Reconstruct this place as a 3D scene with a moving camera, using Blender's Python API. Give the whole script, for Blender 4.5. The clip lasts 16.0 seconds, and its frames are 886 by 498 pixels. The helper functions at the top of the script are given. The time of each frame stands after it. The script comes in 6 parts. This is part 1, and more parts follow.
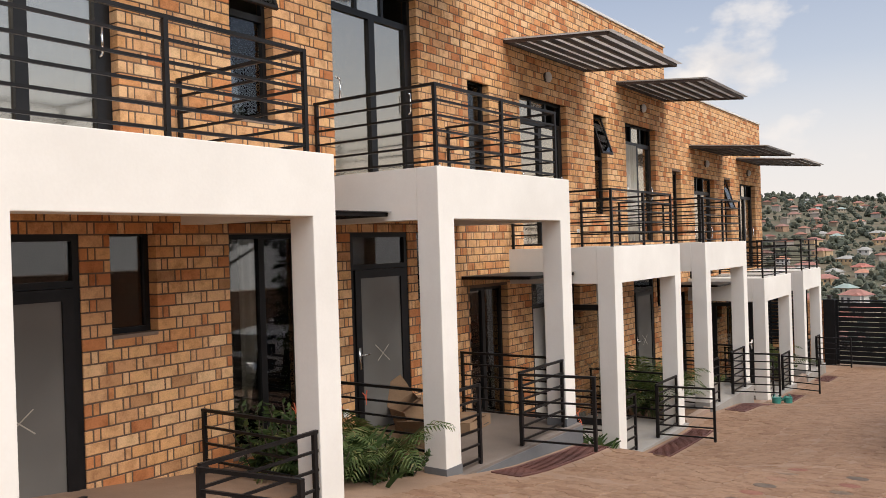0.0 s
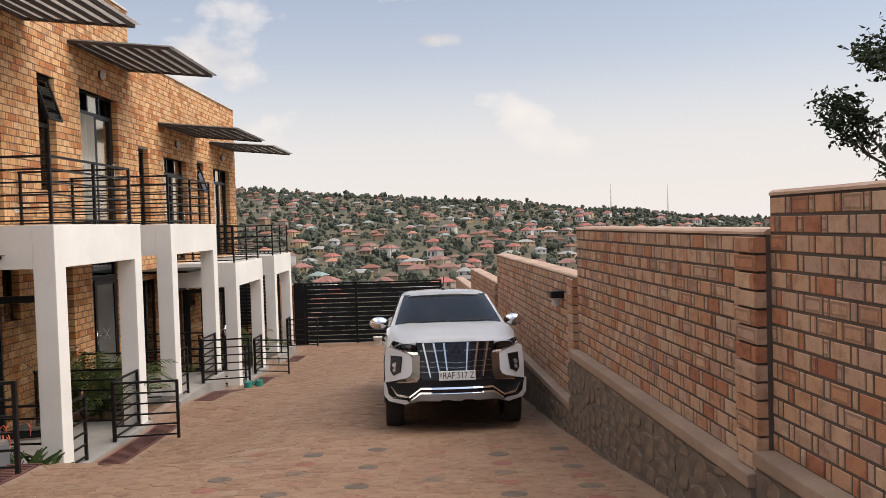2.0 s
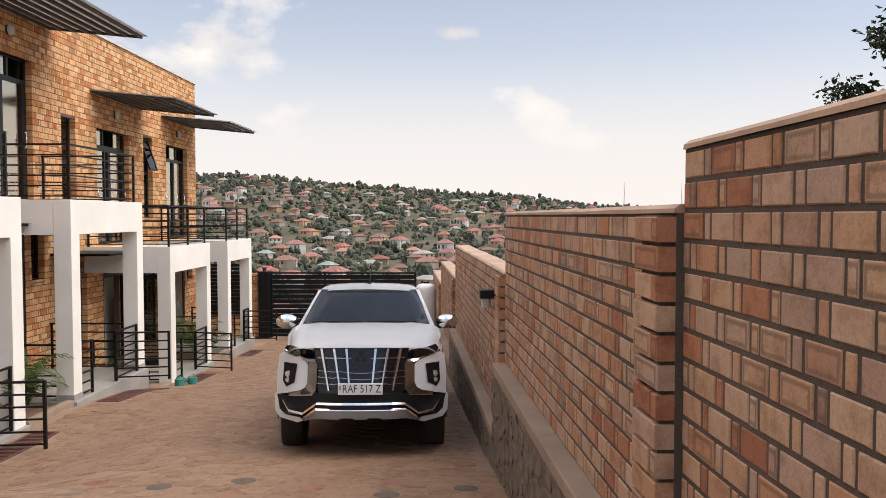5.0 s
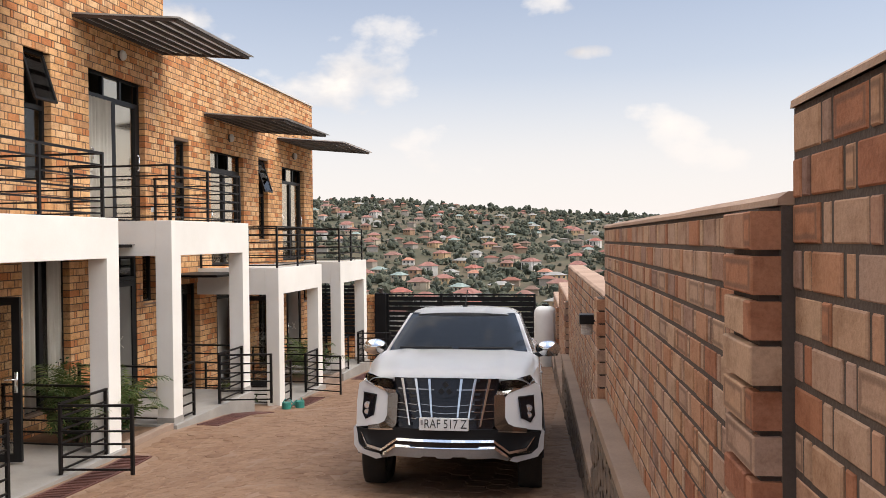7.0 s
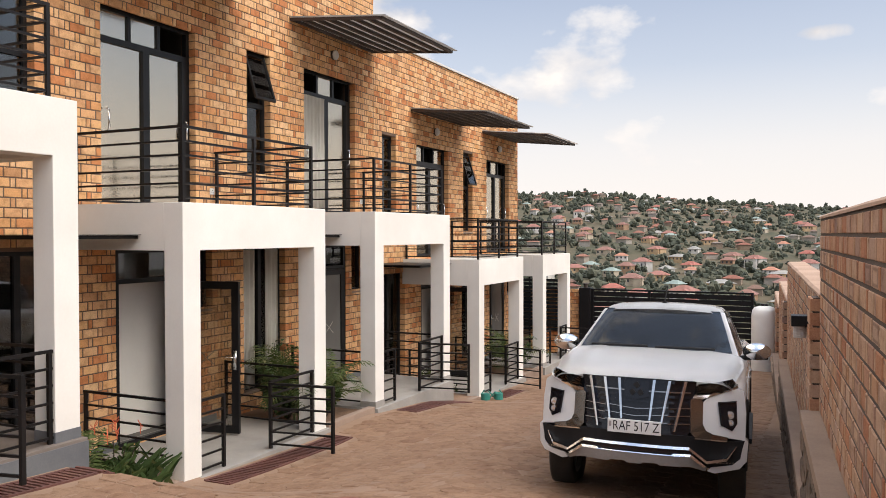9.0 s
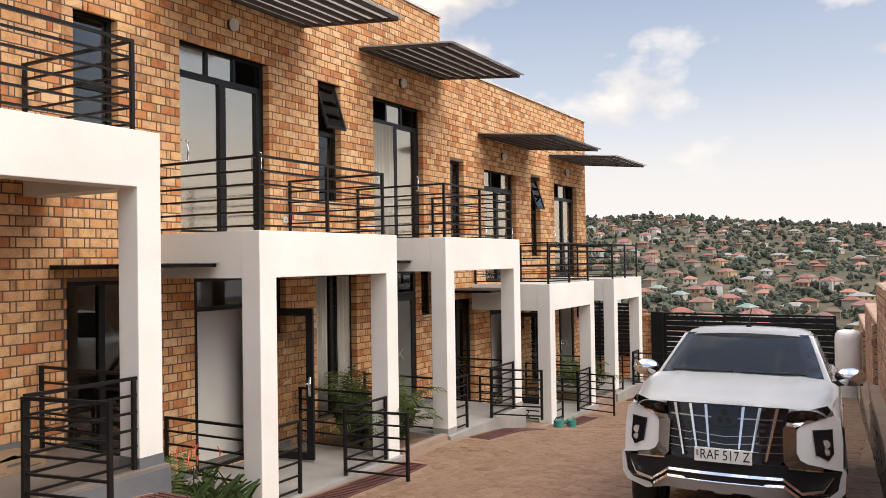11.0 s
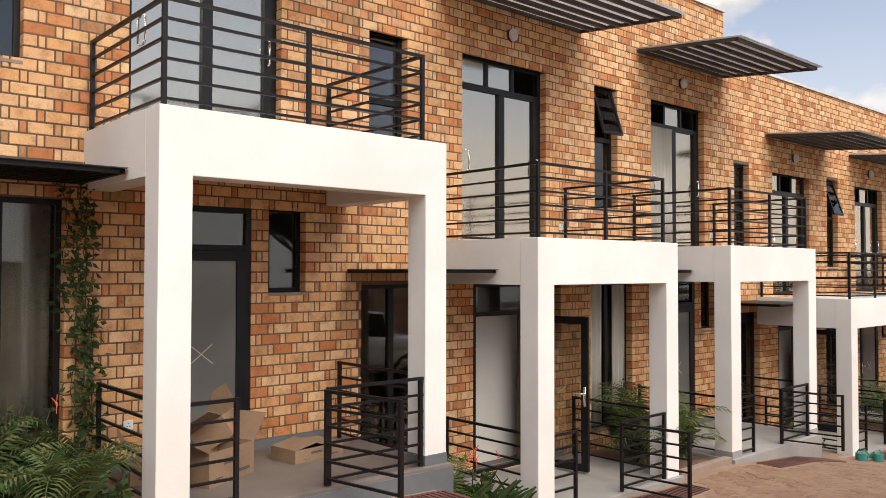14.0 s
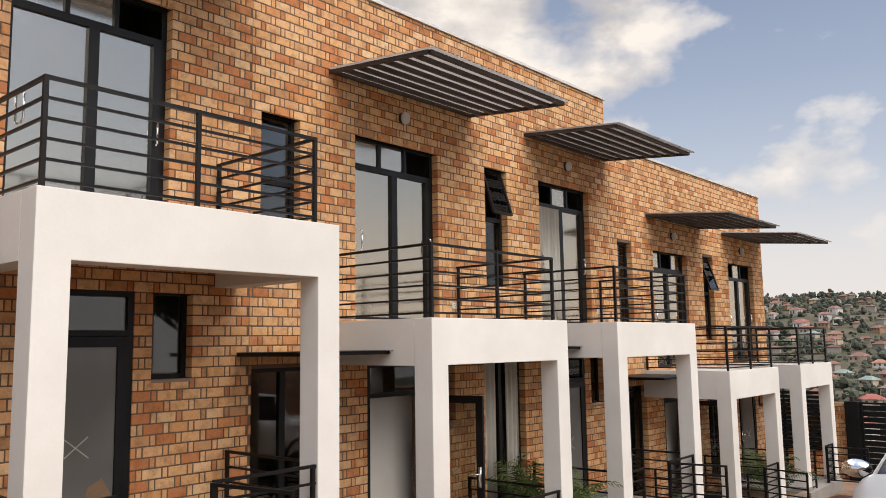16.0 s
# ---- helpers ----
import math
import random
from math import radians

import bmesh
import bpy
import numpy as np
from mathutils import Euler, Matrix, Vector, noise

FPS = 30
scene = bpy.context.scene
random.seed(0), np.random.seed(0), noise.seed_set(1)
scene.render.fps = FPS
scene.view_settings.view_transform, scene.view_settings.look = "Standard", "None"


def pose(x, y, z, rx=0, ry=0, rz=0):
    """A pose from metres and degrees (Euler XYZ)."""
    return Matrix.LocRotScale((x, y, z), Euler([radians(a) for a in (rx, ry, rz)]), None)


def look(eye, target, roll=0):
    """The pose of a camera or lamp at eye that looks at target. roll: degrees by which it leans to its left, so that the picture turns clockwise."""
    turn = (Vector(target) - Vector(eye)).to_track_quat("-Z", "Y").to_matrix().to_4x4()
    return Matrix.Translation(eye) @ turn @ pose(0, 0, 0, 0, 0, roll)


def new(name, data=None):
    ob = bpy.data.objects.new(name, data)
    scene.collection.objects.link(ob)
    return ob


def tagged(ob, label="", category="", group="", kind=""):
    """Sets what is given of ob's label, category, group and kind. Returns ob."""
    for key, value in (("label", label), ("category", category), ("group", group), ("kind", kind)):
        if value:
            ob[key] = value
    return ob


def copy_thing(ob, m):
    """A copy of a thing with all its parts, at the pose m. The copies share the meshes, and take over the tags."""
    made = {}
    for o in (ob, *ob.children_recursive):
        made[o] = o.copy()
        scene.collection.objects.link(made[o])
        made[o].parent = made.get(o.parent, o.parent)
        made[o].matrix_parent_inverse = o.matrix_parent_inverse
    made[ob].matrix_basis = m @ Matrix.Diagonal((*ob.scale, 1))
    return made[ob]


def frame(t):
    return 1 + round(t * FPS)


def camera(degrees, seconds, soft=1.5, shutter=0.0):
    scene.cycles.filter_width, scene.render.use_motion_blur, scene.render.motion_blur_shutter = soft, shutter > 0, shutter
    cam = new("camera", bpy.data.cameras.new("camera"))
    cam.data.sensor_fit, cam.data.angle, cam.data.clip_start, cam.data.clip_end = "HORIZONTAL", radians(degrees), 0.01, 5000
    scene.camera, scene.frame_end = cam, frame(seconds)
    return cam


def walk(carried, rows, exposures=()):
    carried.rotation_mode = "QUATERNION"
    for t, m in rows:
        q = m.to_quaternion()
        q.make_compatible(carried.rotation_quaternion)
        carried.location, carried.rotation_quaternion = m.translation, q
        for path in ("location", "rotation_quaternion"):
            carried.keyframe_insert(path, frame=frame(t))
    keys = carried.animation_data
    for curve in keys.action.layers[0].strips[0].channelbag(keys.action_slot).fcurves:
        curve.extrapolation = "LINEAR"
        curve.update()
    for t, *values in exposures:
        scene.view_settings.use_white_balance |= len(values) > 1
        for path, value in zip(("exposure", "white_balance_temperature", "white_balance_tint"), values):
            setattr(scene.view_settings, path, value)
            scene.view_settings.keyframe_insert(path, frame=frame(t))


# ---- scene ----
cam = camera(57.6, 16.0, 0.85)
PATH = [
    (0, (0.293, -0.005, 1.628), (-0.869, 1.623, 1.622), -1.8),
    (0.5, (0.129, 0.219, 1.581), (-0.692, 2.043, 1.565), -3.7),
    (1, (0.143, 0.446, 1.533), (-0.377, 2.375, 1.463), -3.8),
    (1.5, (0.255, 0.774, 1.491), (-0.009, 2.755, 1.423), -1.6),
    (2, (0.311, 1.083, 1.426), (0.303, 3.082, 1.362), -1.7),
    (2.5, (0.494, 1.375, 1.387), (0.531, 3.374, 1.378), 0.6),
    (3, (0.687, 1.678, 1.357), (0.605, 3.676, 1.327), 2.3),
    (3.5, (0.86, 2.002, 1.313), (0.89, 3.998, 1.2), 0.8),
    (3.7, (0.929, 2.114, 1.314), (1.0, 4.11, 1.199), 0.3),
    (5.8, (1.617, 3.277, 1.254), (1.393, 5.263, 1.195), 0.9),
    (6, (1.647, 3.345, 1.243), (1.373, 5.326, 1.185), 1.1),
    (6.5, (1.685, 3.618, 1.224), (1.356, 5.59, 1.173), -0.2),
    (7, (1.752, 3.807, 1.229), (1.39, 5.774, 1.204), -0.6),
    (7.5, (1.869, 3.971, 1.205), (1.391, 5.913, 1.165), 0.9),
    (8, (1.896, 4.034, 1.198), (1.307, 5.943, 1.109), 0.8),
    (8.5, (1.907, 4.077, 1.176), (1.16, 5.931, 1.088), -0.3),
    (9, (1.895, 4.083, 1.192), (1.037, 5.89, 1.156), -0.1),
    (9.2, (1.89, 4.075, 1.198), (1.013, 5.873, 1.191), 0.1),
    (11.3, (1.746, 4.093, 1.181), (0.704, 5.8, 1.21), -1.0),
    (11.5, (1.733, 4.086, 1.186), (0.651, 5.768, 1.208), -1.1),
    (12, (1.629, 4.058, 1.222), (0.413, 5.646, 1.235), -1.1),
    (12.5, (1.538, 4.109, 1.18), (0.133, 5.532, 1.205), 0.2),
    (13, (1.563, 4.124, 1.168), (0.05, 5.432, 1.18), 0.9),
    (13.5, (1.57, 4.127, 1.148), (0.037, 5.411, 1.171), 0.3),
    (14, (1.546, 4.122, 1.182), (0.047, 5.445, 1.235), 0.1),
    (14.5, (1.524, 4.132, 1.223), (0.083, 5.516, 1.32), 0.3),
    (15, (1.528, 4.137, 1.218), (0.128, 5.557, 1.371), 0.1),
    (15.5, (1.539, 4.131, 1.23), (0.185, 5.59, 1.421), -0.0),
    (16, (1.552, 4.125, 1.243), (0.249, 5.624, 1.48), -0.9),
]
walk(cam, [(t, look(eye, target, roll)) for t, eye, target, roll in PATH], [(0.0, 0.12), (1.0, 0.04), (2.5, 0.10), (3.0, 0.04), (3.5, 0.16), (6.0, 0.24), (9.0, 0.28), (11.5, 0.26), (12.3, 0.32), (13.5, 0.34), (14.5, 0.24), (16.0, 0.02)])

# ---- light ----
SUN_EL, SUN_AZ = radians(49), radians(97)
world = bpy.data.worlds.new("world")
scene.world = world
world.use_nodes = True
wn = world.node_tree
wn.nodes.clear()


def node(tree, kind, **values):
    n = tree.nodes.new(kind)
    for key, value in values.items():
        if key in n.inputs:
            n.inputs[key].default_value = value
    return n


def wire(tree, a, b):
    tree.links.new(a, b)


def ramp(tree, stops, interp="LINEAR"):
    n = tree.nodes.new("ShaderNodeValToRGB")
    n.color_ramp.interpolation = interp
    el = n.color_ramp.elements
    while len(el) < len(stops):
        el.new(0.5)
    for e, (p, c) in zip(el, stops):
        e.position, e.color = p, (*c, 1)
    return n


def build_world():
    t = wn
    sky = t.nodes.new("ShaderNodeTexSky")
    sky.sky_type, sky.sun_disc, sky.sun_elevation, sky.sun_rotation = "NISHITA", False, SUN_EL, SUN_AZ
    sky.dust_density, sky.air_density, sky.ozone_density = 0.7, 1.0, 2.5
    geo = t.nodes.new("ShaderNodeTexCoord")
    sep = t.nodes.new("ShaderNodeSeparateXYZ")
    wire(t, geo.outputs["Generated"], sep.inputs[0])
    # heaped clouds: the same noise read twice, the second time a little towards the sun, lights their tops
    tall = node(t, "ShaderNodeMapping")
    tall.inputs["Scale"].default_value = (1.0, 1.0, 1.7)
    tall.inputs["Location"].default_value = (0.35, 0.2, 0.1)
    wire(t, geo.outputs["Generated"], tall.inputs["Vector"])
    lean = t.nodes.new("ShaderNodeVectorMath")
    lean.operation = "ADD"
    lean.inputs[1].default_value = (0.035, 0.0, 0.085)
    wire(t, tall.outputs[0], lean.inputs[0])
    puffs = []
    for v in (tall, lean):
        n = node(t, "ShaderNodeTexNoise", Scale=5.0, Detail=9.0, Roughness=0.52, Distortion=0.0)
        wire(t, v.outputs[0], n.inputs["Vector"])
        puffs.append(n)

    def calc(op, a, b, c=None):
        m = t.nodes.new("ShaderNodeMath")
        m.operation = op
        for k, v in enumerate((a, b, c)):
            if v is None:
                continue
            if isinstance(v, (int, float)):
                m.inputs[k].default_value = v
            else:
                wire(t, v, m.inputs[k])
        return m.outputs[0]

    # more cloud towards the west and higher up than low in the north and east
    turn = calc("MINIMUM", calc("MAXIMUM", calc("MULTIPLY_ADD", sep.outputs[0], -1.0, -0.12), 0.0), 0.30)
    west = calc("MULTIPLY_ADD", turn, 0.46, puffs[0].outputs[0])
    west = calc("MULTIPLY_ADD", calc("MINIMUM", calc("MAXIMUM", calc("ADD", sep.outputs[2], -0.27), 0.0), 0.14), calc("MULTIPLY", turn, 2.4), west)
    mask = ramp(t, [(0.595, (0, 0, 0)), (0.64, (0.42, 0.42, 0.42)), (0.73, (0.9, 0.9, 0.9))])
    wire(t, west, mask.inputs[0])
    # one small lone cloud low in the north
    u = calc("MULTIPLY", calc("ADD", sep.outputs[0], 0.001), 26.0)
    w = calc("MULTIPLY", calc("ADD", sep.outputs[2], -0.2195), 95.0)
    far = calc("ADD", calc("MULTIPLY", u, u), calc("MULTIPLY", w, w))
    ragged = node(t, "ShaderNodeTexNoise", Scale=40.0, Detail=5.0)
    wire(t, geo.outputs["Generated"], ragged.inputs["Vector"])
    lone = calc("MULTIPLY_ADD", ragged.outputs[0], 1.2, calc("MULTIPLY", far, -0.9))
    lone = calc("MULTIPLY", calc("MULTIPLY", calc("MAXIMUM", lone, 0.0), 1.1), calc("GREATER_THAN", sep.outputs[1], 0.0))
    cover = calc("MINIMUM", calc("ADD", mask.outputs[0], lone), 1.0)
    lit = calc("SUBTRACT", puffs[0].outputs[0], puffs[1].outputs[0])
    shade = ramp(t, [(0.40, (4.9, 4.5, 4.2)), (0.50, (6.7, 6.1, 5.5)), (0.59, (9.2, 8.3, 7.2))])
    wire(t, calc("ADD", lit, 0.5), shade.inputs[0])
    mul = t.nodes.new("ShaderNodeMix")
    mul.data_type = "RGBA"
    wire(t, cover, mul.inputs[0])
    wire(t, sky.outputs[0], mul.inputs[6])
    wire(t, shade.outputs[0], mul.inputs[7])
    haze = ramp(t, [(0.0, (1, 1, 1)), (0.10, (0.82, 0.82, 0.82)), (0.20, (0.43, 0.43, 0.43)), (0.30, (0.27, 0.27, 0.27)), (0.45, (0.15, 0.15, 0.15))])
    wire(t, sep.outputs[2], haze.inputs[0])
    hz = t.nodes.new("ShaderNodeMix")
    hz.data_type = "RGBA"
    wire(t, haze.outputs[0], hz.inputs[0])
    wire(t, mul.outputs[2], hz.inputs[6])
    hz.inputs[7].default_value = (6.95, 6.45, 6.2, 1)
    # an overcast sky is about three times as bright overhead as at the horizon
    lift = ramp(t, [(0.40, (1, 1, 1)), (1.0, (3.5, 3.4, 3.2))])
    wire(t, sep.outputs[2], lift.inputs[0])
    over = t.nodes.new("ShaderNodeMix")
    over.data_type, over.blend_type = "RGBA", "MULTIPLY"
    over.inputs[0].default_value = 1.0
    wire(t, hz.outputs[2], over.inputs[6])
    wire(t, lift.outputs[0], over.inputs[7])
    bg = t.nodes.new("ShaderNodeBackground")
    bg.inputs[1].default_value = 0.122
    wire(t, over.outputs[2], bg.inputs[0])
    out = t.nodes.new("ShaderNodeOutputWorld")
    wire(t, bg.outputs[0], out.inputs[0])


build_world()
sun_data = bpy.data.lights.new("sun", "SUN")
sun_data.energy, sun_data.angle, sun_data.color = 3.1, radians(66), (1.0, 0.88, 0.72)
sun = new("sun", sun_data)
sun.matrix_world = look((20 * math.sin(SUN_AZ), 20 * math.cos(SUN_AZ), 20 * math.tan(SUN_EL)), (0, 0, 0))


# ---- materials ----
def material(name, rough=0.6, metal=0.0, spec=0.5):
    m = bpy.data.materials.new(name)
    m.use_nodes = True
    t = m.node_tree
    b = t.nodes["Principled BSDF"]
    b.inputs["Roughness"].default_value = rough
    b.inputs["Metallic"].default_value = metal
    b.inputs["Specular IOR Level"].default_value = spec
    return m, t, b


def coords(t, scale=1.0):
    c = t.nodes.new("ShaderNodeTexCoord")
    return c.outputs["Object"]


def plain(name, low, high, rough=0.6, metal=0.0, scale=6.0, fine=60.0, bump=0.15, spec=0.5, stain=0.25):
    """A surface whose colour drifts between two tones at a large and a small scale, with fine relief."""
    m, t, b = material(name, rough, metal, spec)
    v = coords(t)
    a = node(t, "ShaderNodeTexNoise", Scale=scale * 0.3, Detail=6.0, Roughness=0.6)
    f = node(t, "ShaderNodeTexNoise", Scale=fine, Detail=3.0)
    wire(t, v, a.inputs["Vector"])
    wire(t, v, f.inputs["Vector"])
    mixv = t.nodes.new("ShaderNodeMath")
    mixv.operation = "MULTIPLY_ADD"
    mixv.inputs[1].default_value = stain
    wire(t, f.outputs[0], mixv.inputs[0])
    wire(t, a.outputs[0], mixv.inputs[2])
    r = ramp(t, [(0.42, low), (0.78, high)])
    wire(t, mixv.outputs[0], r.inputs[0])
    wire(t, r.outputs[0], b.inputs["Base Color"])
    bp = node(t, "ShaderNodeBump", Strength=bump, Distance=0.01)
    wire(t, f.outputs[0], bp.inputs["Height"])
    wire(t, bp.outputs[0], b.inputs["Normal"])
    return m


def brick_material(name, joined, tones, ring=0.0):
    """Fired clay: each piece takes its own tone, with grain, sooty patches and soft stains."""
    m, t, b = material(name, 0.85, 0.0, 0.25)
    if joined:
        src = t.nodes.new("ShaderNodeNewGeometry").outputs["Random Per Island"]
    else:
        src = t.nodes.new("ShaderNodeObjectInfo").outputs["Random"]
    r = ramp(t, tones)
    wire(t, src, r.inputs[0])
    g = t.nodes.new("ShaderNodeNewGeometry").outputs["Position"]
    big = node(t, "ShaderNodeTexNoise", Scale=9.0, Detail=5.0, Roughness=0.65)
    fine = node(t, "ShaderNodeTexNoise", Scale=90.0, Detail=4.0, Roughness=0.7)
    wire(t, g, big.inputs["Vector"])
    wire(t, g, fine.inputs["Vector"])
    dark = ramp(t, [(0.30, (0.60, 0.52, 0.46)), (0.52, (1, 1, 1)), (0.75, (1.12, 1.1, 1.08))])
    wire(t, big.outputs[0], dark.inputs[0])
    grain = ramp(t, [(0.25, (0.78, 0.76, 0.74)), (0.6, (1.05, 1.05, 1.05))])
    wire(t, fine.outputs[0], grain.inputs[0])
    m1 = t.nodes.new("ShaderNodeMix")
    m1.data_type, m1.blend_type = "RGBA", "MULTIPLY"
    m1.inputs[0].default_value = 0.8
    wire(t, r.outputs[0], m1.inputs[6])
    wire(t, dark.outputs[0], m1.inputs[7])
    m2 = t.nodes.new("ShaderNodeMix")
    m2.data_type, m2.blend_type = "RGBA", "MULTIPLY"
    m2.inputs[0].default_value = 1.0
    wire(t, m1.outputs[2], m2.inputs[6])
    wire(t, grain.outputs[0], m2.inputs[7])
    last = m2.outputs[2]
    if ring:
        # kiln marks: on some bricks a dusky frame a little inside the edge
        gen = t.nodes.new("ShaderNodeTexCoord").outputs["Generated"]
        sp = t.nodes.new("ShaderNodeSeparateXYZ")
        wire(t, gen, sp.inputs[0])
        edge = None
        for k in (1, 2):
            a = t.nodes.new("ShaderNodeMath")
            a.operation = "PINGPONG"
            a.inputs[1].default_value = 0.5
            wire(t, sp.outputs[k], a.inputs[0])
            if k == 1:
                w2 = t.nodes.new("ShaderNodeMath")
                w2.operation = "MULTIPLY"
                w2.inputs[1].default_value = 2.0
                wire(t, a.outputs[0], w2.inputs[0])
                a = w2
            if edge is None:
                edge = a
            else:
                mn = t.nodes.new("ShaderNodeMath")
                mn.operation = "MINIMUM"
                wire(t, edge.outputs[0], mn.inputs[0])
                wire(t, a.outputs[0], mn.inputs[1])
                edge = mn
        wob = t.nodes.new("ShaderNodeMath")
        wob.operation = "MULTIPLY_ADD"
        wob.inputs[1].default_value = 0.16
        wire(t, big.outputs[0], wob.inputs[0])
        wire(t, edge.outputs[0], wob.inputs[2])
        rr = ramp(t, [(0.13, (0, 0, 0)), (0.20, (1, 1, 1)), (0.27, (1, 1, 1)), (0.36, (0, 0, 0))])
        wire(t, wob.outputs[0], rr.inputs[0])
        some = t.nodes.new("ShaderNodeMath")
        some.operation = "PINGPONG"
        some.inputs[1].default_value = 0.021
        wire(t, src, some.inputs[0])
        pick = t.nodes.new("ShaderNodeMath")
        pick.operation = "GREATER_THAN"
        pick.inputs[1].default_value = 0.0165
        wire(t, some.outputs[0], pick.inputs[0])
        both = t.nodes.new("ShaderNodeMath")
        both.operation = "MULTIPLY"
        wire(t, rr.outputs[0], both.inputs[0])
        wire(t, pick.outputs[0], both.inputs[1])
        half = t.nodes.new("ShaderNodeMath")
        half.operation = "MULTIPLY"
        half.inputs[1].default_value = ring
        wire(t, both.outputs[0], half.inputs[0])
        m3 = t.nodes.new("ShaderNodeMix")
        m3.data_type = "RGBA"
        wire(t, half.outputs[0], m3.inputs[0])
        wire(t, last, m3.inputs[6])
        m3.inputs[7].default_value = (0.13, 0.085, 0.065, 1)
        last = m3.outputs[2]
    wire(t, last, b.inputs["Base Color"])
    bp = node(t, "ShaderNodeBump", Strength=0.5, Distance=0.006)
    wire(t, fine.outputs[0], bp.inputs["Height"])
    wire(t, bp.outputs[0], b.inputs["Normal"])
    return m


def glass_material(name, tint, gloss, rough=0.02, sheen=(0.92, 0.94, 0.96)):
    m = bpy.data.materials.new(name)
    m.use_nodes = True
    t = m.node_tree
    t.nodes.clear()
    lw = node(t, "ShaderNodeFresnel", IOR=1.5)
    add = t.nodes.new("ShaderNodeMath")
    add.operation, add.use_clamp = "ADD", True
    add.inputs[1].default_value = gloss
    wire(t, lw.outputs[0], add.inputs[0])
    tr = t.nodes.new("ShaderNodeBsdfTransparent")
    tr.inputs[0].default_value = (*tint, 1)
    gl = node(t, "ShaderNodeBsdfGlossy", Roughness=rough)
    gl.inputs[0].default_value = (*sheen, 1)
    mx = t.nodes.new("ShaderNodeMixShader")
    wire(t, add.outputs[0], mx.inputs[0])
    wire(t, tr.outputs[0], mx.inputs[1])
    wire(t, gl.outputs[0], mx.inputs[2])
    out = t.nodes.new("ShaderNodeOutputMaterial")
    wire(t, mx.outputs[0], out.inputs[0])
    return m


TONES = [(0.0, (0.470, 0.185, 0.075)), (0.14, (0.580, 0.240, 0.095)), (0.24, (0.660, 0.350, 0.150)), (0.42, (0.740, 0.445, 0.215)),
         (0.60, (0.665, 0.372, 0.182)), (0.76, (0.760, 0.500, 0.275)), (0.90, (0.615, 0.335, 0.165)), (1.0, (0.420, 0.225, 0.105))]
TONES_STREET = [(0.0, (0.292, 0.125, 0.077)), (0.10, (0.381, 0.181, 0.106)), (0.20, (0.416, 0.249, 0.158)), (0.34, (0.450, 0.302, 0.209)), (0.46, (0.377, 0.259, 0.203)),
                (0.60, (0.465, 0.321, 0.222)), (0.72, (0.339, 0.226, 0.181)), (0.82, (0.413, 0.222, 0.135)), (0.92, (0.454, 0.329, 0.250)), (1.0, (0.248, 0.155, 0.129))]
PAVE = [(0.0, (0.226, 0.133, 0.082)), (0.3, (0.248, 0.153, 0.096)), (0.7, (0.278, 0.175, 0.111)), (1.0, (0.252, 0.160, 0.103))]
M_BRICK = brick_material("brick_clay", False, TONES)
M_BRICKS = brick_material("brick_clay_joined", True, TONES)
M_SBRICK = brick_material("brick_street", False, TONES_STREET, 0.6)
M_SBRICKS = brick_material("brick_street_joined", True, TONES_STREET)
M_PAVER = brick_material("paver_clay", False, PAVE)
M_PAVERS = brick_material("paver_clay_joined", True, PAVE)
M_MORTAR = plain("mortar", (0.095, 0.060, 0.040), (0.17, 0.11, 0.075), 0.95, 0, 4, 80, 0.4)
M_MORTAR2 = plain("mortar_dark", (0.050, 0.040, 0.036), (0.095, 0.074, 0.062), 0.95, 0, 4, 80, 0.4)
M_WHITE = plain("white_paint", (0.70, 0.675, 0.625), (0.81, 0.79, 0.74), 0.7, 0, 2.2, 40, 0.06, 0.3, 0.12)
M_GREYBASE = plain("grey_paint", (0.10, 0.105, 0.115), (0.15, 0.155, 0.16), 0.6, 0, 5, 60, 0.1)
M_CONCRETE = plain("concrete", (0.24, 0.225, 0.205), (0.36, 0.34, 0.31), 0.7, 0, 4, 70, 0.2)
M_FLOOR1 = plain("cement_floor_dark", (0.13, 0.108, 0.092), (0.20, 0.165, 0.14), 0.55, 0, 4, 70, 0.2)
M_LEDGE = plain("ledge_cement", (0.21, 0.150, 0.112), (0.31, 0.225, 0.17), 0.9, 0, 5, 70, 0.25)
M_STONE = plain("rubble_stone", (0.055, 0.044, 0.037), (0.19, 0.140, 0.105), 0.9, 0, 14, 50, 0.6)
M_STONEBED = plain("stone_mortar", (0.085, 0.070, 0.060), (0.15, 0.12, 0.10), 0.95, 0, 6, 60, 0.4)
M_STEEL = plain("black_steel", (0.006, 0.006, 0.006), (0.014, 0.012, 0.012), 0.45, 0.0, 9, 90, 0.05, 0.22)
M_FRAME = plain("black_aluminium", (0.006, 0.006, 0.007), (0.013, 0.013, 0.014), 0.38, 0.0, 9, 90, 0.03, 0.25)
M_CHROME = plain("chrome", (0.72, 0.73, 0.75), (0.86, 0.87, 0.88), 0.12, 1.0, 5, 50, 0.02)
M_GLASS = glass_material("window_glass", (0.80, 0.79, 0.76), 0.44, 0.10, (0.97, 0.87, 0.72))
M_GLASS_LOW = glass_material("ground_floor_glass", (0.70, 0.70, 0.68), 0.02)
M_CURTAIN = plain("curtain_cloth", (0.74, 0.70, 0.62), (0.84, 0.81, 0.74), 0.95, 0, 6, 150, 0.3)
# plaster toned dark in place of the shade inside the rooms
M_ROOM = plain("unlit_room_plaster", (0.13, 0.125, 0.115), (0.20, 0.19, 0.175), 0.9, 0, 2, 30, 0.05)
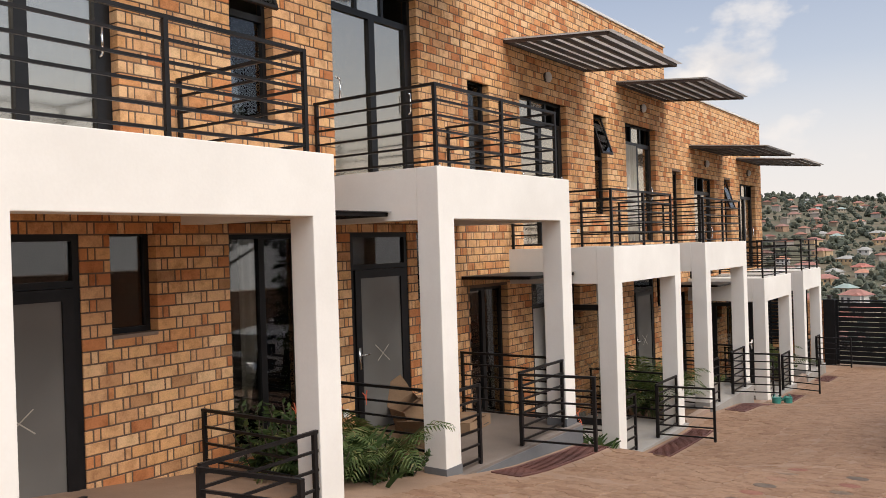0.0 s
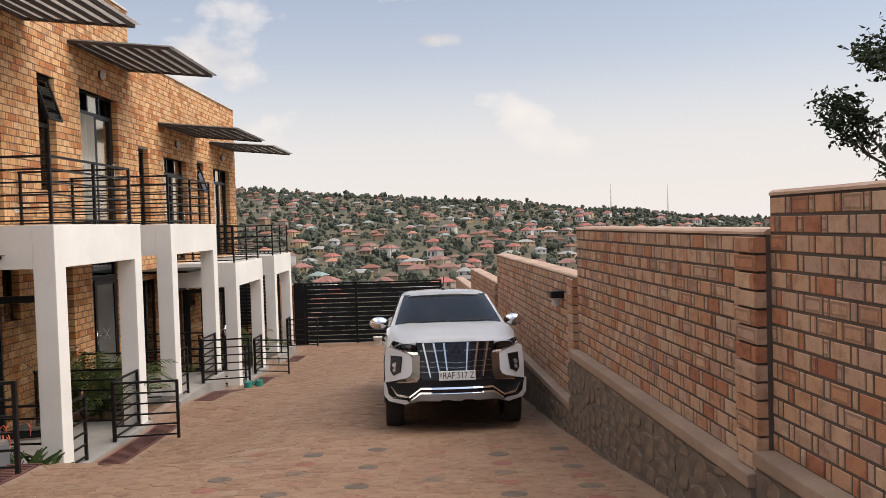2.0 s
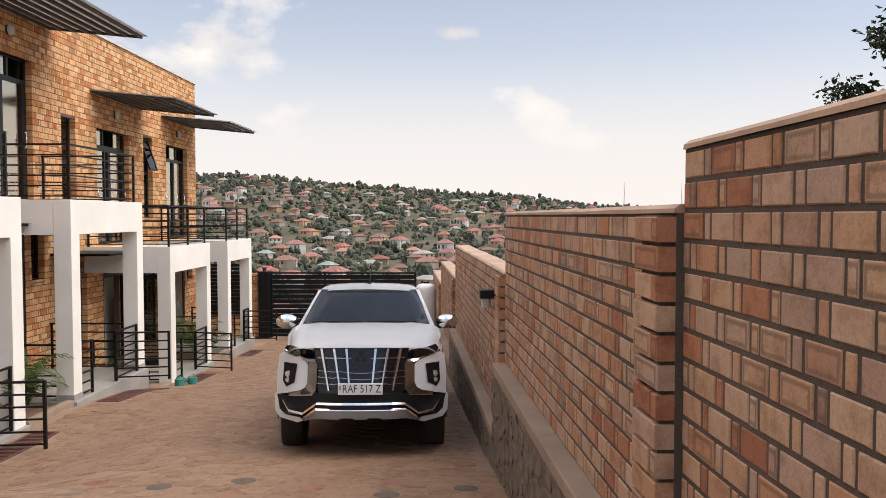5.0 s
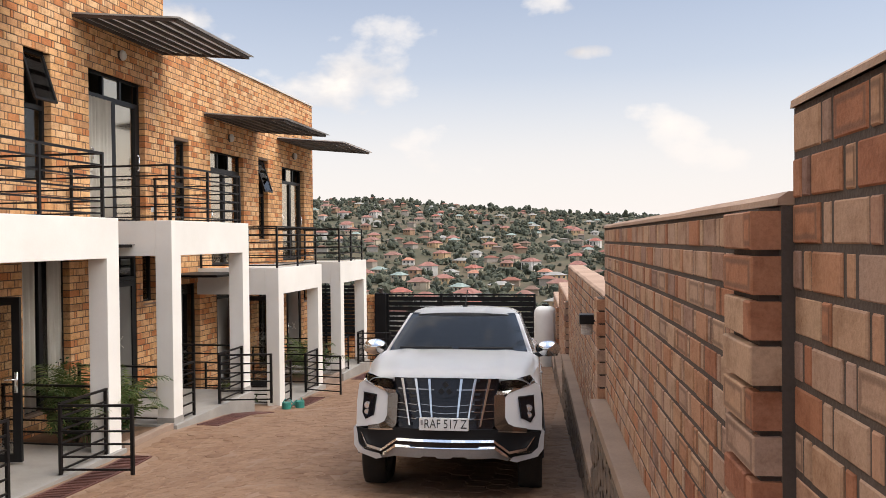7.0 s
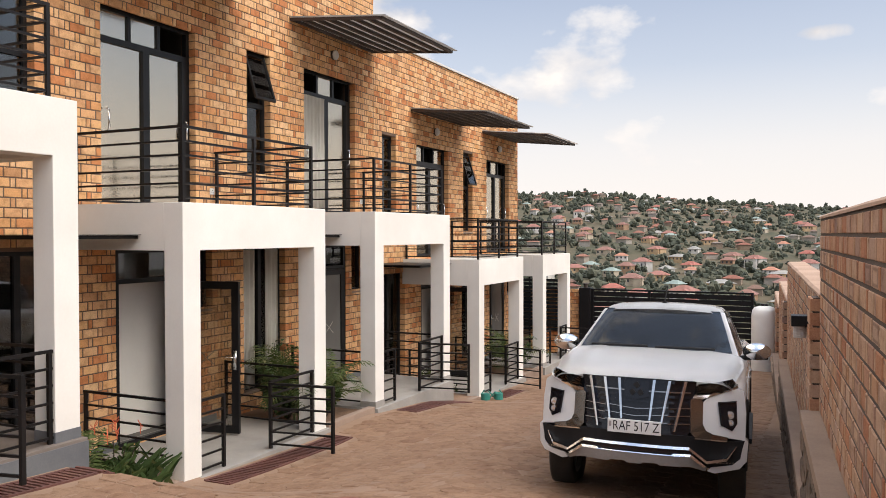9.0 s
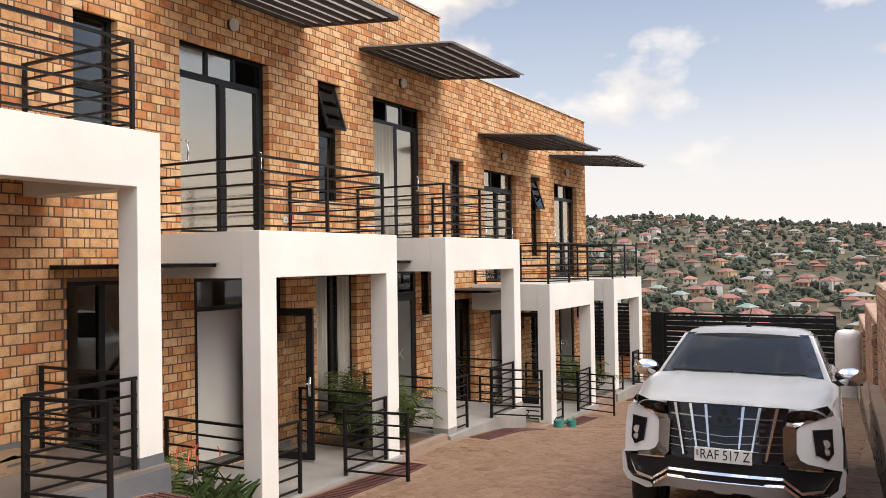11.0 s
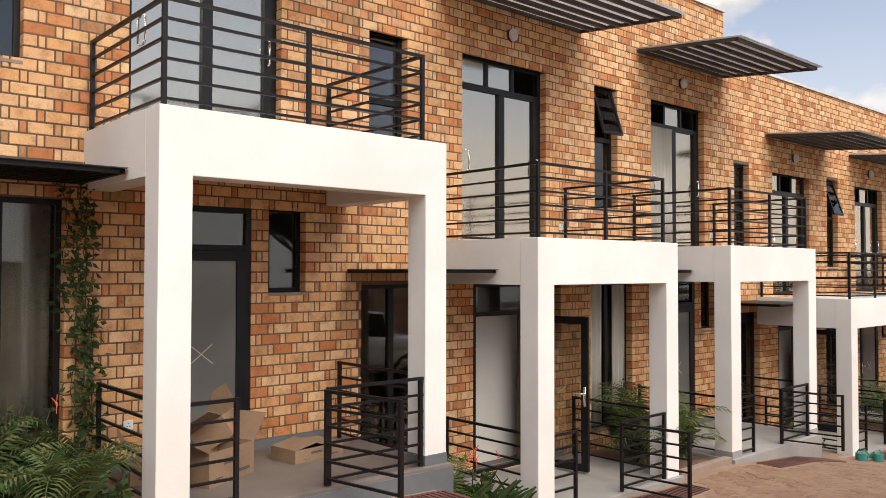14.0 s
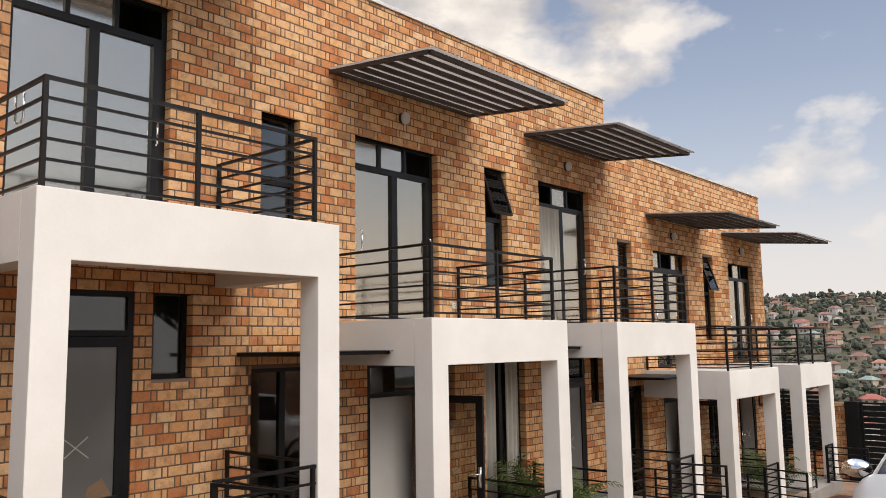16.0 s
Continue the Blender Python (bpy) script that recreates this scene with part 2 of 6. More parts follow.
M_DARKROOM = plain("room_floor", (0.12, 0.10, 0.085), (0.2, 0.17, 0.14), 0.6, 0, 3, 30, 0.05)
M_LAMPSHADE = plain("lamp_dome", (0.42, 0.40, 0.38), (0.58, 0.55, 0.52), 0.4, 0, 8, 90, 0.05)
M_SHEET = plain("roof_sheet", (0.42, 0.40, 0.38), (0.58, 0.55, 0.52), 0.5, 0.2, 8, 90, 0.1)
M_GRATE = plain("grate_red_oxide", (0.075, 0.030, 0.024), (0.135, 0.055, 0.042), 0.7, 0, 12, 90, 0.2)
M_SOIL = plain("soil", (0.10, 0.06, 0.035), (0.22, 0.13, 0.08), 1.0, 0, 8, 60, 0.7)
M_GATE = plain("gate_black", (0.005, 0.005, 0.006), (0.010, 0.010, 0.011), 0.55, 0.0, 6, 80, 0.05, 0.2)
M_COPING = plain("coping_cement", (0.30, 0.20, 0.145), (0.43, 0.30, 0.22), 0.9, 0, 6, 70, 0.3)
M_METALCAP = plain("parapet_cap", (0.60, 0.57, 0.53), (0.75, 0.72, 0.68), 0.5, 0.3, 6, 60, 0.05)


# ---- mesh helpers ----
def box(bm, x0, x1, y0, y1, z0, z1):
    v = [bm.verts.new((x, y, z)) for x in (x0, x1) for y in (y0, y1) for z in (z0, z1)]
    for f in ((0, 1, 3, 2), (4, 6, 7, 5), (0, 4, 5, 1), (2, 3, 7, 6), (0, 2, 6, 4), (1, 5, 7, 3)):
        bm.faces.new([v[i] for i in f])


def bevelled(bm, width=0.006, segments=2):
    bmesh.ops.bevel(bm, geom=bm.edges[:], offset=width, segments=segments, affect="EDGES", profile=0.6)


def rod(bm, a, b, r, sides=6):
    a, b = Vector(a), Vector(b)
    q = (b - a).to_track_quat("Z", "Y")
    rings = []
    for p in (a, b):
        rings.append([bm.verts.new(p + q @ Vector((r * math.cos(i * math.tau / sides), r * math.sin(i * math.tau / sides), 0))) for i in range(sides)])
    for i in range(sides):
        bm.faces.new((rings[0][i], rings[0][(i + 1) % sides], rings[1][(i + 1) % sides], rings[1][i]))
    bm.faces.new(rings[0][::-1])
    bm.faces.new(rings[1])


def square_rod(bm, a, b, w):
    """A square tube between two points, its faces kept upright."""
    a, b = Vector(a), Vector(b)
    d = (b - a).normalized()
    if abs(d.z) > 0.9:
        s, u = Vector((1, 0, 0)), Vector((0, 1, 0))
    else:
        s = d.cross(Vector((0, 0, 1))).normalized()
        u = s.cross(d)
    h = w / 2
    ring = [[bm.verts.new(p + s * i * h + u * j * h) for i, j in ((-1, -1), (1, -1), (1, 1), (-1, 1))] for p in (a, b)]
    for i in range(4):
        bm.faces.new((ring[0][i], ring[0][(i + 1) % 4], ring[1][(i + 1) % 4], ring[1][i]))
    bm.faces.new(ring[0][::-1])
    bm.faces.new(ring[1])


def mesh_of(name, bm, mat, smooth=False):
    bmesh.ops.recalc_face_normals(bm, faces=bm.faces[:])
    me = bpy.data.meshes.new(name)
    bm.to_mesh(me)
    bm.free()
    me.materials.append(mat)
    if smooth:
        for p in me.polygons:
            p.use_smooth = True
    return me


def part(name, bm, mat, parent=None, label="", smooth=False):
    ob = new(name, mesh_of(name, bm, mat, smooth))
    ob.parent = parent
    if label:
        tagged(ob, label)
    return ob


def boxed(name, dims, mat, parent=None, label="", bevel=0.0):
    bm = bmesh.new()
    box(bm, *dims)
    if bevel:
        bevelled(bm, bevel, 2)
    return part(name, bm, mat, parent, label)


def thing(name, at, label, category, group="", kind="", turn=0):
    ob = new(name)
    ob.empty_display_size = 0.1
    ob.matrix_world = pose(*at, 0, 0, turn)
    return tagged(ob, label, category, group, kind)


def lerp(table, v):
    return float(np.interp(v, [a for a, _ in table], [b for _, b in table]))


# ---- plan ----
WALL_X, FRONT_X = -6.14, -4.405
HOUSE = [  # y start, y end, balcony top, porch floor, parapet top
    (-6.80, 1.40, 3.33, 0.12, 7.76),
    (1.40, 9.60, 2.44, -0.70, 6.88),
    (9.60, 17.84, 1.55, -1.51, 6.00),
    (17.84, 26.03, 0.68, -2.10, 5.10),
]
PORCH = [  # house, y start, y end
    (1, 2.05, 5.03), (1, 6.52, 9.42), (2, 10.77, 13.53), (2, 14.90, 17.65), (3, 19.05, 21.68), (3, 23.10, 25.45)]
CENTRE = [(-8, 0.75), (0, 0.08), (4, -0.36), (6.5, -0.67), (9, -1.01), (11.5, -1.27), (15, -1.55), (20, -1.92), (27.8, -2.50), (29.5, -2.62)]
DIP = [(-8, 0.0), (6.0, -0.02), (7.6, -0.03), (8.5, 0.03), (9.25, 0.09), (9.75, -0.11), (10.6, -0.34), (13, -0.22), (14.5, -0.06), (16.5, -0.06), (18.6, -0.28), (21, -0.22), (24, -0.14), (28, 0.0)]


def ground(x, y):
    s = min(1.0, max(0.0, (-1.2 - x) / 2.8))
    return lerp(CENTRE, y) + lerp(DIP, y) * s * s * (3 - 2 * s)


def wall_right(y):
    return 2.19 - 0.07 * (y - 5.97)


# ---- houses: walls with their openings ----
OPENINGS = {1: [], 2: [], 3: [], 0: []}
for h, (y0, y1, top, floor, cap) in enumerate(HOUSE):
    b0 = {0: -6.60, 1: 1.02, 2: 9.74, 3: 17.98}[h]
    for u in (0, 1):
        o = b0 + (0, 4.40, 4.26, 4.0)[h] * u + (0.19 if h == 3 else 0)
        OPENINGS[h] += [("slit", o, o + 0.58, top + 0.57, top + 2.53),
                        ("balcony", o + 1.5, o + 3.14, top + 0.02, top + 2.52),
                        ("wide", o - 0.10, o + 0.95, floor + 0.28, floor + 2.52),
                        ("door", o + 1.70, o + (2.72 if (h, u) == (1, 0) else 2.80), floor + 0.0, floor + 2.53),
                        ("small", o + 3.00, o + 3.46, floor + 1.64, floor + 2.56)]

COURSE, JOINT, BASE_Z = 0.1105, 0.014, -2.70


def pieces_along(a, b, row, joint=0.014, long=0.208, short=0.052):
    """The long and short pieces of one course between a and b."""
    module = long + short + 2 * joint
    n0 = math.floor(a / module) - 1
    y = n0 * module + (0.5 * module if row % 2 else 0)
    out = []
    while y < b:
        for w in (long, short):
            p, q = max(y, a), min(y + w, b)
            if q - p > 0.018:
                out.append((p, q))
            y += w + joint
    return out


def cut(segments, spans):
    """Clips course pieces out of the given spans; tells where a piece ends at an opening."""
    out = []
    for p, q in segments:
        parts = [(p, q)]
        for a, b in spans:
            nxt = []
            for u, v in parts:
                if v <= a or u >= b:
                    nxt.append((u, v))
                else:
                    if a - u > 0.042:
                        nxt.append((u, a))
                    if v - b > 0.042:
                        nxt.append((b, v))
            parts = nxt
        out += parts
    # pieces next to an opening run up to its edge
    done = []
    for p, q in out:
        for a, b in spans:
            if 0 < a - q < 0.060:
                q = a
            if 0 < p - b < 0.060:
                p = b
        done.append((p, q))
    return done


BRICK_MESH = {}


def brick_data(w, h, d, mat):
    """A brick seen from its face (+x), with worn edges; origin at its back's middle."""
    key = (round(w, 3), round(h, 3), round(d, 3), mat.name)
    if key not in BRICK_MESH:
        v, f = brick_shape(0, 0, 0, key[0], key[1], key[2])
        me = bpy.data.meshes.new("brick")
        me.from_pydata(v, [], f)
        me.materials.append(mat)
        BRICK_MESH[key] = me
    return BRICK_MESH[key]


def brick_shape(x, y, z, w, h, d, c=0.004):
    a, b = w / 2, h / 2
    v = [(x, y - a, z - b), (x, y + a, z - b), (x, y + a, z + b), (x, y - a, z + b)]
    v += [(x + d - c, y - a, z - b), (x + d - c, y + a, z - b), (x + d - c, y + a, z + b), (x + d - c, y - a, z + b)]
    v += [(x + d, y - a + c, z - b + c), (x + d, y + a - c, z - b + c), (x + d, y + a - c, z + b - c), (x + d, y - a + c, z + b - c)]
    f = [(8, 9, 10, 11)]
    for i in range(4):
        j = (i + 1) % 4
        f += [(i, j, 4 + j, 4 + i), (4 + i, 4 + j, 8 + j, 8 + i)]
    return v, f


def lay_bricks(parent, bricks, m_single, m_joined, near, place, rng):
    """bricks: (y0, y1, z0, z1, depth). The nearest ones become pieces of their own, the rest one mesh."""
    singles = [b for b in bricks if near(b)][:290]
    chosen = set(singles)
    for y0, y1, z0, z1, d in singles:
        ob = new("brick", brick_data(y1 - y0, z1 - z0, d, m_single))
        ob.parent = parent
        ob.matrix_world = place(y0, y1, z0, z1, rng.uniform(-0.0025, 0.0025), d)
    vs, fs = [], []
    for b in bricks:
        if b in chosen:
            continue
        y0, y1, z0, z1, d = b
        v, f = brick_shape(0, 0, 0, y1 - y0, z1 - z0, d)
        m = place(y0, y1, z0, z1, rng.uniform(-0.0025, 0.0025), d)
        n = len(vs)
        vs += [tuple(m @ Vector(p)) for p in v]
        fs += [tuple(i + n for i in q) for q in f]
    me = bpy.data.meshes.new("brickwork")
    me.from_pydata(vs, [], fs)
    me.materials.append(m_joined)
    ob = new("brickwork", me)
    ob.parent = parent
    ob.matrix_parent_inverse = parent.matrix_world.inverted()
    tagged(ob, "ochre and orange clay bricks laid in courses", kind="stuff")


def cells(y0, y1, z0, z1, holes):
    """The rectangles that are left of a wall when its openings are taken out."""
    ys = sorted({y0, y1, *[h[1] for h in holes], *[h[2] for h in holes]})
    ys = [y for y in ys if y0 <= y <= y1]
    out = []
    for a, b in zip(ys, ys[1:]):
        spans = sorted((h[3], h[4]) for h in holes if h[1] < (a + b) / 2 < h[2])
        z = z0
        for s, e in spans:
            if s > z:
                out.append((a, b, z, s))
            z = max(z, e)
        if z < z1:
            out.append((a, b, z, z1))
    return out


def build_house_wall(h):
    y0, y1, top, floor, cap = HOUSE[h]
    holes = OPENINGS[h]
    bm = bmesh.new()
    low = floor - 1.0
    for a, b, z, e in cells(y0, y1, low, cap - 0.03, [(k, a - 0.008, b + 0.008, c, d) for k, a, b, c, d in holes]):
        box(bm, WALL_X - 0.26, WALL_X - 0.005, a, b, z, e)
    wall = part(f"wall_{h + 1}", bm, M_MORTAR)
    tagged(wall, "house wall of exposed ochre clay brick with recessed joints", "wall", kind="structure")
    rng = random.Random(h + 3)
    bricks = []
    row0, row1 = math.floor((floor - 0.5 - BASE_Z) / COURSE), math.ceil((cap - BASE_Z) / COURSE)
    for row in range(row0, row1):
        z0, z1 = BASE_Z + row * COURSE, BASE_Z + (row + 1) * COURSE - JOINT
        z1 = min(z1, cap - 0.035)
        if z1 - z0 < 0.02:
            continue
        zm = (z0 + z1) / 2
        spans = [(o[1], o[2]) for o in holes if o[3] < zm < o[4]]
        for p, q in cut(pieces_along(y0 + 0.002, y1 - 0.002, row), spans):
            deep = any(abs(p - b) < 1e-4 or abs(q - a) < 1e-4 for a, b in spans) or q > y1 - 0.01 or p < y0 + 0.01
            bricks.append((p, q, z0, z1, 0.135 if deep else 0.045))

    def place(p, q, z0, z1, jit, d):
        return pose(WALL_X - d + jit, (p + q) / 2, (z0 + z1) / 2)

    span = {0: (0, 0), 1: (7.9, 9.6), 2: (9.6, 13.6), 3: (17.84, 26)}[h]
    lay_bricks(wall, bricks, M_BRICK, M_BRICKS, lambda b: span[0] <= b[0] <= span[1] and floor + 0.9 < b[2] < floor + 2.6, place, rng)
    capo = boxed(f"parapet_cap_{h + 1}", (WALL_X - 0.30, WALL_X + 0.03, y0, y1 + 0.02, cap - 0.03, cap + 0.02), M_METALCAP, None, "", 0.004)
    tagged(capo, "pale metal capping on the parapet", "capping", kind="structure")
    # the rooms behind, their indoor dimness put into the plaster colour
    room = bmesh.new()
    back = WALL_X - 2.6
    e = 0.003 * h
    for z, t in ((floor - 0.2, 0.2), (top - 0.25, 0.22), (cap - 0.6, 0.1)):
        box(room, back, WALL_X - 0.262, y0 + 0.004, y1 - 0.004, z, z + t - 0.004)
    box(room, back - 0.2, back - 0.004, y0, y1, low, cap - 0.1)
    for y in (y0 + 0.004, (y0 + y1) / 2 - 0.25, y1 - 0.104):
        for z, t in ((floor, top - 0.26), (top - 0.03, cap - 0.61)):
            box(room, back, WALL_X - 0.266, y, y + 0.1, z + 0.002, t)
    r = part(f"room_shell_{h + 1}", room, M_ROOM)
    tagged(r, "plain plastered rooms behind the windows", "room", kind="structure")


def pane(parent, y0, y1, z0, z1, x, mat=None, name="pane"):
    ob = boxed(name, (x - 0.004, x + 0.004, y0, y1, z0, z1), mat or M_GLASS, parent)
    ob.visible_shadow = False
    return ob


def frame_bars(bm, y0, y1, z0, z1, x, w=0.055, d=0.06):
    box(bm, x - d / 2, x + d / 2, y0, y0 + w, z0, z1)
    box(bm, x - d / 2, x + d / 2, y1 - w, y1, z0, z1)
    box(bm, x - d / 2, x + d / 2, y0 + w, y1 - w, z1 - w, z1)
    box(bm, x - d / 2, x + d / 2, y0 + w, y1 - w, z0, z0 + w)


def tilted_sash(parent, y0, y1, z0, z1, x, angle, glass):
    """A top-hung sash pushed open at its foot."""
    bm = bmesh.new()
    frame_bars(bm, y0, y1, z0 - z1, 0, 0, 0.04, 0.035)
    me = mesh_of("sash", bm, M_FRAME)
    sash = new("sash", me)
    sash.parent = parent
    sash.matrix_world = pose(x, 0, z1, 0, -angle, 0)
    bm = bmesh.new()
    box(bm, -0.004, 0.004, y0 + 0.03, y1 - 0.03, z0 - z1 + 0.03, -0.03)
    p = part("pane", bm, glass, sash)
    p.visible_shadow = False


def curtain(y0, y1, z0, z1, x, label):
    bm = bmesh.new()
    n = max(10, int((y1 - y0) / 0.016))
    prev = None
    for i in range(n + 1):
        y = y0 + (y1 - y0) * i / n
        dx = 0.022 * math.sin(i * 0.95) + 0.008 * math.sin(i * 2.3)
        cur = [bm.verts.new((x + dx * k, y, z)) for k, z in ((1.0, z0), (0.9, (z0 + z1) / 2), (0.7, z1))]
        if prev:
            for j in (0, 1):
                bm.faces.new((prev[j], cur[j], cur[j + 1], prev[j + 1]))
        prev = cur
    bmesh.ops.solidify(bm, geom=bm.faces[:], thickness=0.004)
    ob = part("curtain", bm, M_CURTAIN, None, "", True)
    tagged(ob, label, "curtain", "curtains")


def build_openings(h):
    n = {"slit": 0, "balcony": 0, "wide": 0, "door": 0, "small": 0}
    for kind, y0, y1, z0, z1 in OPENINGS[h]:
        u = n[kind]
        n[kind] += 1
        unit = h * 2 + u
        gx = WALL_X - 0.15
        if kind == "balcony":
            d = thing(f"door_{unit + 1}", (gx, (y0 + y1) / 2, z0), "black aluminium glazed balcony double door under a three-light transom", "balcony door", "balcony doors", "structure")
            bm = bmesh.new()
            frame_bars(bm, y0, y1, z0, z1, gx, 0.06, 0.07)
            zt = z1 - 0.42
            ym = (y0 + y1) / 2 + 0.02
            box(bm, gx - 0.034, gx + 0.034, y0 + 0.06, y1 - 0.06, zt - 0.04, zt + 0.04)
            box(bm, gx - 0.03, gx + 0.042, ym - 0.055, ym + 0.055, z0 + 0.06, zt - 0.04)
            w = (y1 - y0 - 0.12) / 3
            for k in (1, 2):
                box(bm, gx - 0.03, gx + 0.03, y0 + 0.06 + w * k - 0.025, y0 + 0.06 + w * k + 0.025, zt + 0.04, z1 - 0.06)
            box(bm, gx - 0.03, gx + 0.045, y1 - 0.15, y1 - 0.06, z0 + 0.06, zt - 0.04)
            f = part("door_frame", bm, M_FRAME, d)
            f.matrix_parent_inverse = d.matrix_world.inverted()
            for a, b in ((y0 + 0.055, ym - 0.05), (ym + 0.05, y1 - 0.145)):
                if unit == 5 and a < ym - 0.1:
                    continue
                p = pane(d, a, b, z0 + 0.055, zt - 0.035, gx)
                p.matrix_parent_inverse = d.matrix_world.inverted()
            opened = {0: (), 1: (), 2: (), 3: (2,), 4: (2,), 5: (0, 2), 6: (1,), 7: (0, 2)}[unit]
            for k in range(3):
                a, b = y0 + 0.06 + w * k, y0 + 0.06 + w * (k + 1)
                if k in opened:
                    tilted_sash(d, a + 0.02, b - 0.02, zt + 0.045, z1 - 0.065, gx + 0.045, 33, M_GLASS)
                    d.children[-1].matrix_parent_inverse = d.matrix_world.inverted()
                else:
                    p = pane(d, a + 0.02, b - 0.02, zt + 0.035, z1 - 0.055, gx)
                    p.matrix_parent_inverse = d.matrix_world.inverted()
            for a, s in ((y0 + 0.17, 1), (y1 - 0.115, 1)):
                bm = bmesh.new()
                for xx in (0.06, -0.06):
                    pts = [(gx + xx * 0.6, a, z0 + 0.92), (gx + xx * 1.6, a, z0 + 0.95), (gx + xx * 1.6, a, z0 + 1.19), (gx + xx * 0.6, a, z0 + 1.22)]
                    for p, q in zip(pts, pts[1:]):
                        rod(bm, p, q, 0.011, 8)
                hd = part("handle", bm, M_CHROME, d, "chrome pull handle", True)
                hd.matrix_parent_inverse = d.matrix_world.inverted()
            if unit in (5, 7, 4):
                curtain(y0 + 0.05, y0 + (0.80 if unit == 5 else 0.3), z0 + 0.02, z1 - 0.45, gx + 0.05 if unit == 5 else gx - 0.07, "white cloth curtain hanging in an open balcony door" if unit == 5 else "cream cloth curtain hanging behind a balcony door")
                curtain(y1 - 0.75, y1 - 0.12, z0 + 0.02, z1 - 0.45, gx - 0.045, "cream cloth curtain hanging behind a balcony door")
        elif kind == "door":
            gx = WALL_X - 0.05
            d = thing(f"entrance_door_{unit + 1}", (gx, (y0 + y1) / 2, z0), "black aluminium entrance door with obscured glass and a transom", "entrance door", "entrance doors", "structure")
            zt = z1 - 0.42
            bm = bmesh.new()
            frame_bars(bm, y0, y1, z0, z1, gx, 0.06, 0.07)
            box(bm, gx - 0.034, gx + 0.034, y0 + 0.06, y1 - 0.06, zt - 0.03, zt + 0.03)
            f = part("door_frame", bm, M_FRAME, d)
            f.matrix_parent_inverse = d.matrix_world.inverted()
            p = pane(d, y0 + 0.055, y1 - 0.055, zt + 0.025, z1 - 0.055, gx, M_GLASS_LOW)
            p.matrix_parent_inverse = d.matrix_world.inverted()
            wide = y1 - y0 - 0.13
            openleaf = unit in (4, 6)
            hinge = (gx + 0.03, y1 - 0.065, z0 + 0.03)
            leaf_h = zt - 0.035 - z0 - 0.03
            if openleaf:
                s = boxed(f"partition_{unit + 1}", (gx - 0.50, gx - 0.42, y0 - 0.25, y1 + 1.0, z0 + 0.002, z1 + 0.05), M_WHITE)
                tagged(s, "white plastered hall wall behind the open door", "partition", kind="structure")
            bm = bmesh.new()
            frame_bars(bm, -wide, 0, 0, leaf_h, 0, 0.10, 0.05)
            leaf = part("door_leaf", bm, M_FRAME, d)
            leaf.matrix_parent_inverse = d.matrix_world.inverted()
            leaf.matrix_world = pose(*hinge, 0, 0, 101 if openleaf else 0)
            bm = bmesh.new()
            box(bm, -0.004, 0.004, -wide + 0.09, -0.09, 0.09, leaf_h - 0.09)
            g = part("pane", bm, M_GLASS_LOW if openleaf else M_FROST, leaf)
            g.visible_shadow = False
            bm = bmesh.new()
            for s in (1, -1):
                box(bm, s * 0.026 - 0.004, s * 0.026 + 0.004, -wide + 0.03, -wide + 0.07, 0.86, 1.12)
                rod(bm, (s * 0.03, -wide + 0.05, 1.03), (s * 0.07, -wide + 0.05, 1.03), 0.009, 8)
                rod(bm, (s * 0.07, -wide + 0.05, 1.03), (s * 0.07, -wide + 0.17, 1.03), 0.009, 8)
            part("handle", bm, M_CHROME, leaf, "chrome lever handle", True)
            bm = bmesh.new()
            for a, b in (((0.007, -0.35, 0.90), (0.007, -0.62, 1.12)), ((0.0085, -0.36, 1.10), (0.0085, -0.58, 0.92))):
                square_rod(bm, a, b, 0.011)
            bmesh.ops.scale(bm, vec=(0.12, 1, 1), verts=bm.verts[:], space=Matrix.Translation((-0.0075, 0, 0)))
            part("tape_cross", bm, M_TAPE, leaf, "cross of pale masking tape on the glass")
        else:
            lab = {"slit": "tall narrow black-framed window with a top-hung sash", "wide": "tall two-light black-framed ground floor window", "small": "small black-framed window beside the entrance"}[kind]
            d = thing(f"window_{kind}_{unit + 1}", (gx, (y0 + y1) / 2, z0), lab, "window", kind + " windows", "structure")
            bm = bmesh.new()
            frame_bars(bm, y0, y1, z0, z1, gx, 0.05, 0.06)
            ps = []
            if kind == "wide":
                ym = (y0 + y1) / 2
                box(bm, gx - 0.032, gx + 0.032, ym - 0.04, ym + 0.04, z0 + 0.05, z1 - 0.05)
                ps = [(y0 + 0.045, ym - 0.035, z0 + 0.045, z1 - 0.045), (ym + 0.035, y1 - 0.045, z0 + 0.045, z1 - 0.045)]
            elif kind == "slit":
                zm = z1 - 0.85
                box(bm, gx - 0.032, gx + 0.032, y0 + 0.05, y1 - 0.05, zm - 0.035, zm + 0.035)
                ps = [(y0 + 0.045, y1 - 0.045, z0 + 0.045, zm - 0.03)]
                if unit in (4, 6):
                    ps.append((y0 + 0.045, y1 - 0.045, zm + 0.03, z1 - 0.045))
            else:
                ps = [(y0 + 0.045, y1 - 0.045, z0 + 0.045, z1 - 0.045)]
            f = part("window_frame", bm, M_FRAME, d)
            f.matrix_parent_inverse = d.matrix_world.inverted()
            for q in ps:
                p = pane(d, *q, gx, M_GLASS_LOW)
                p.matrix_parent_inverse = d.matrix_world.inverted()
            if kind == "slit" and unit not in (4, 6):
                tilted_sash(d, y0 + 0.045, y1 - 0.045, zm + 0.02, z1 - 0.05, gx + 0.045, 18, M_GLASS_LOW)
                d.children[-1].matrix_parent_inverse = d.matrix_world.inverted()
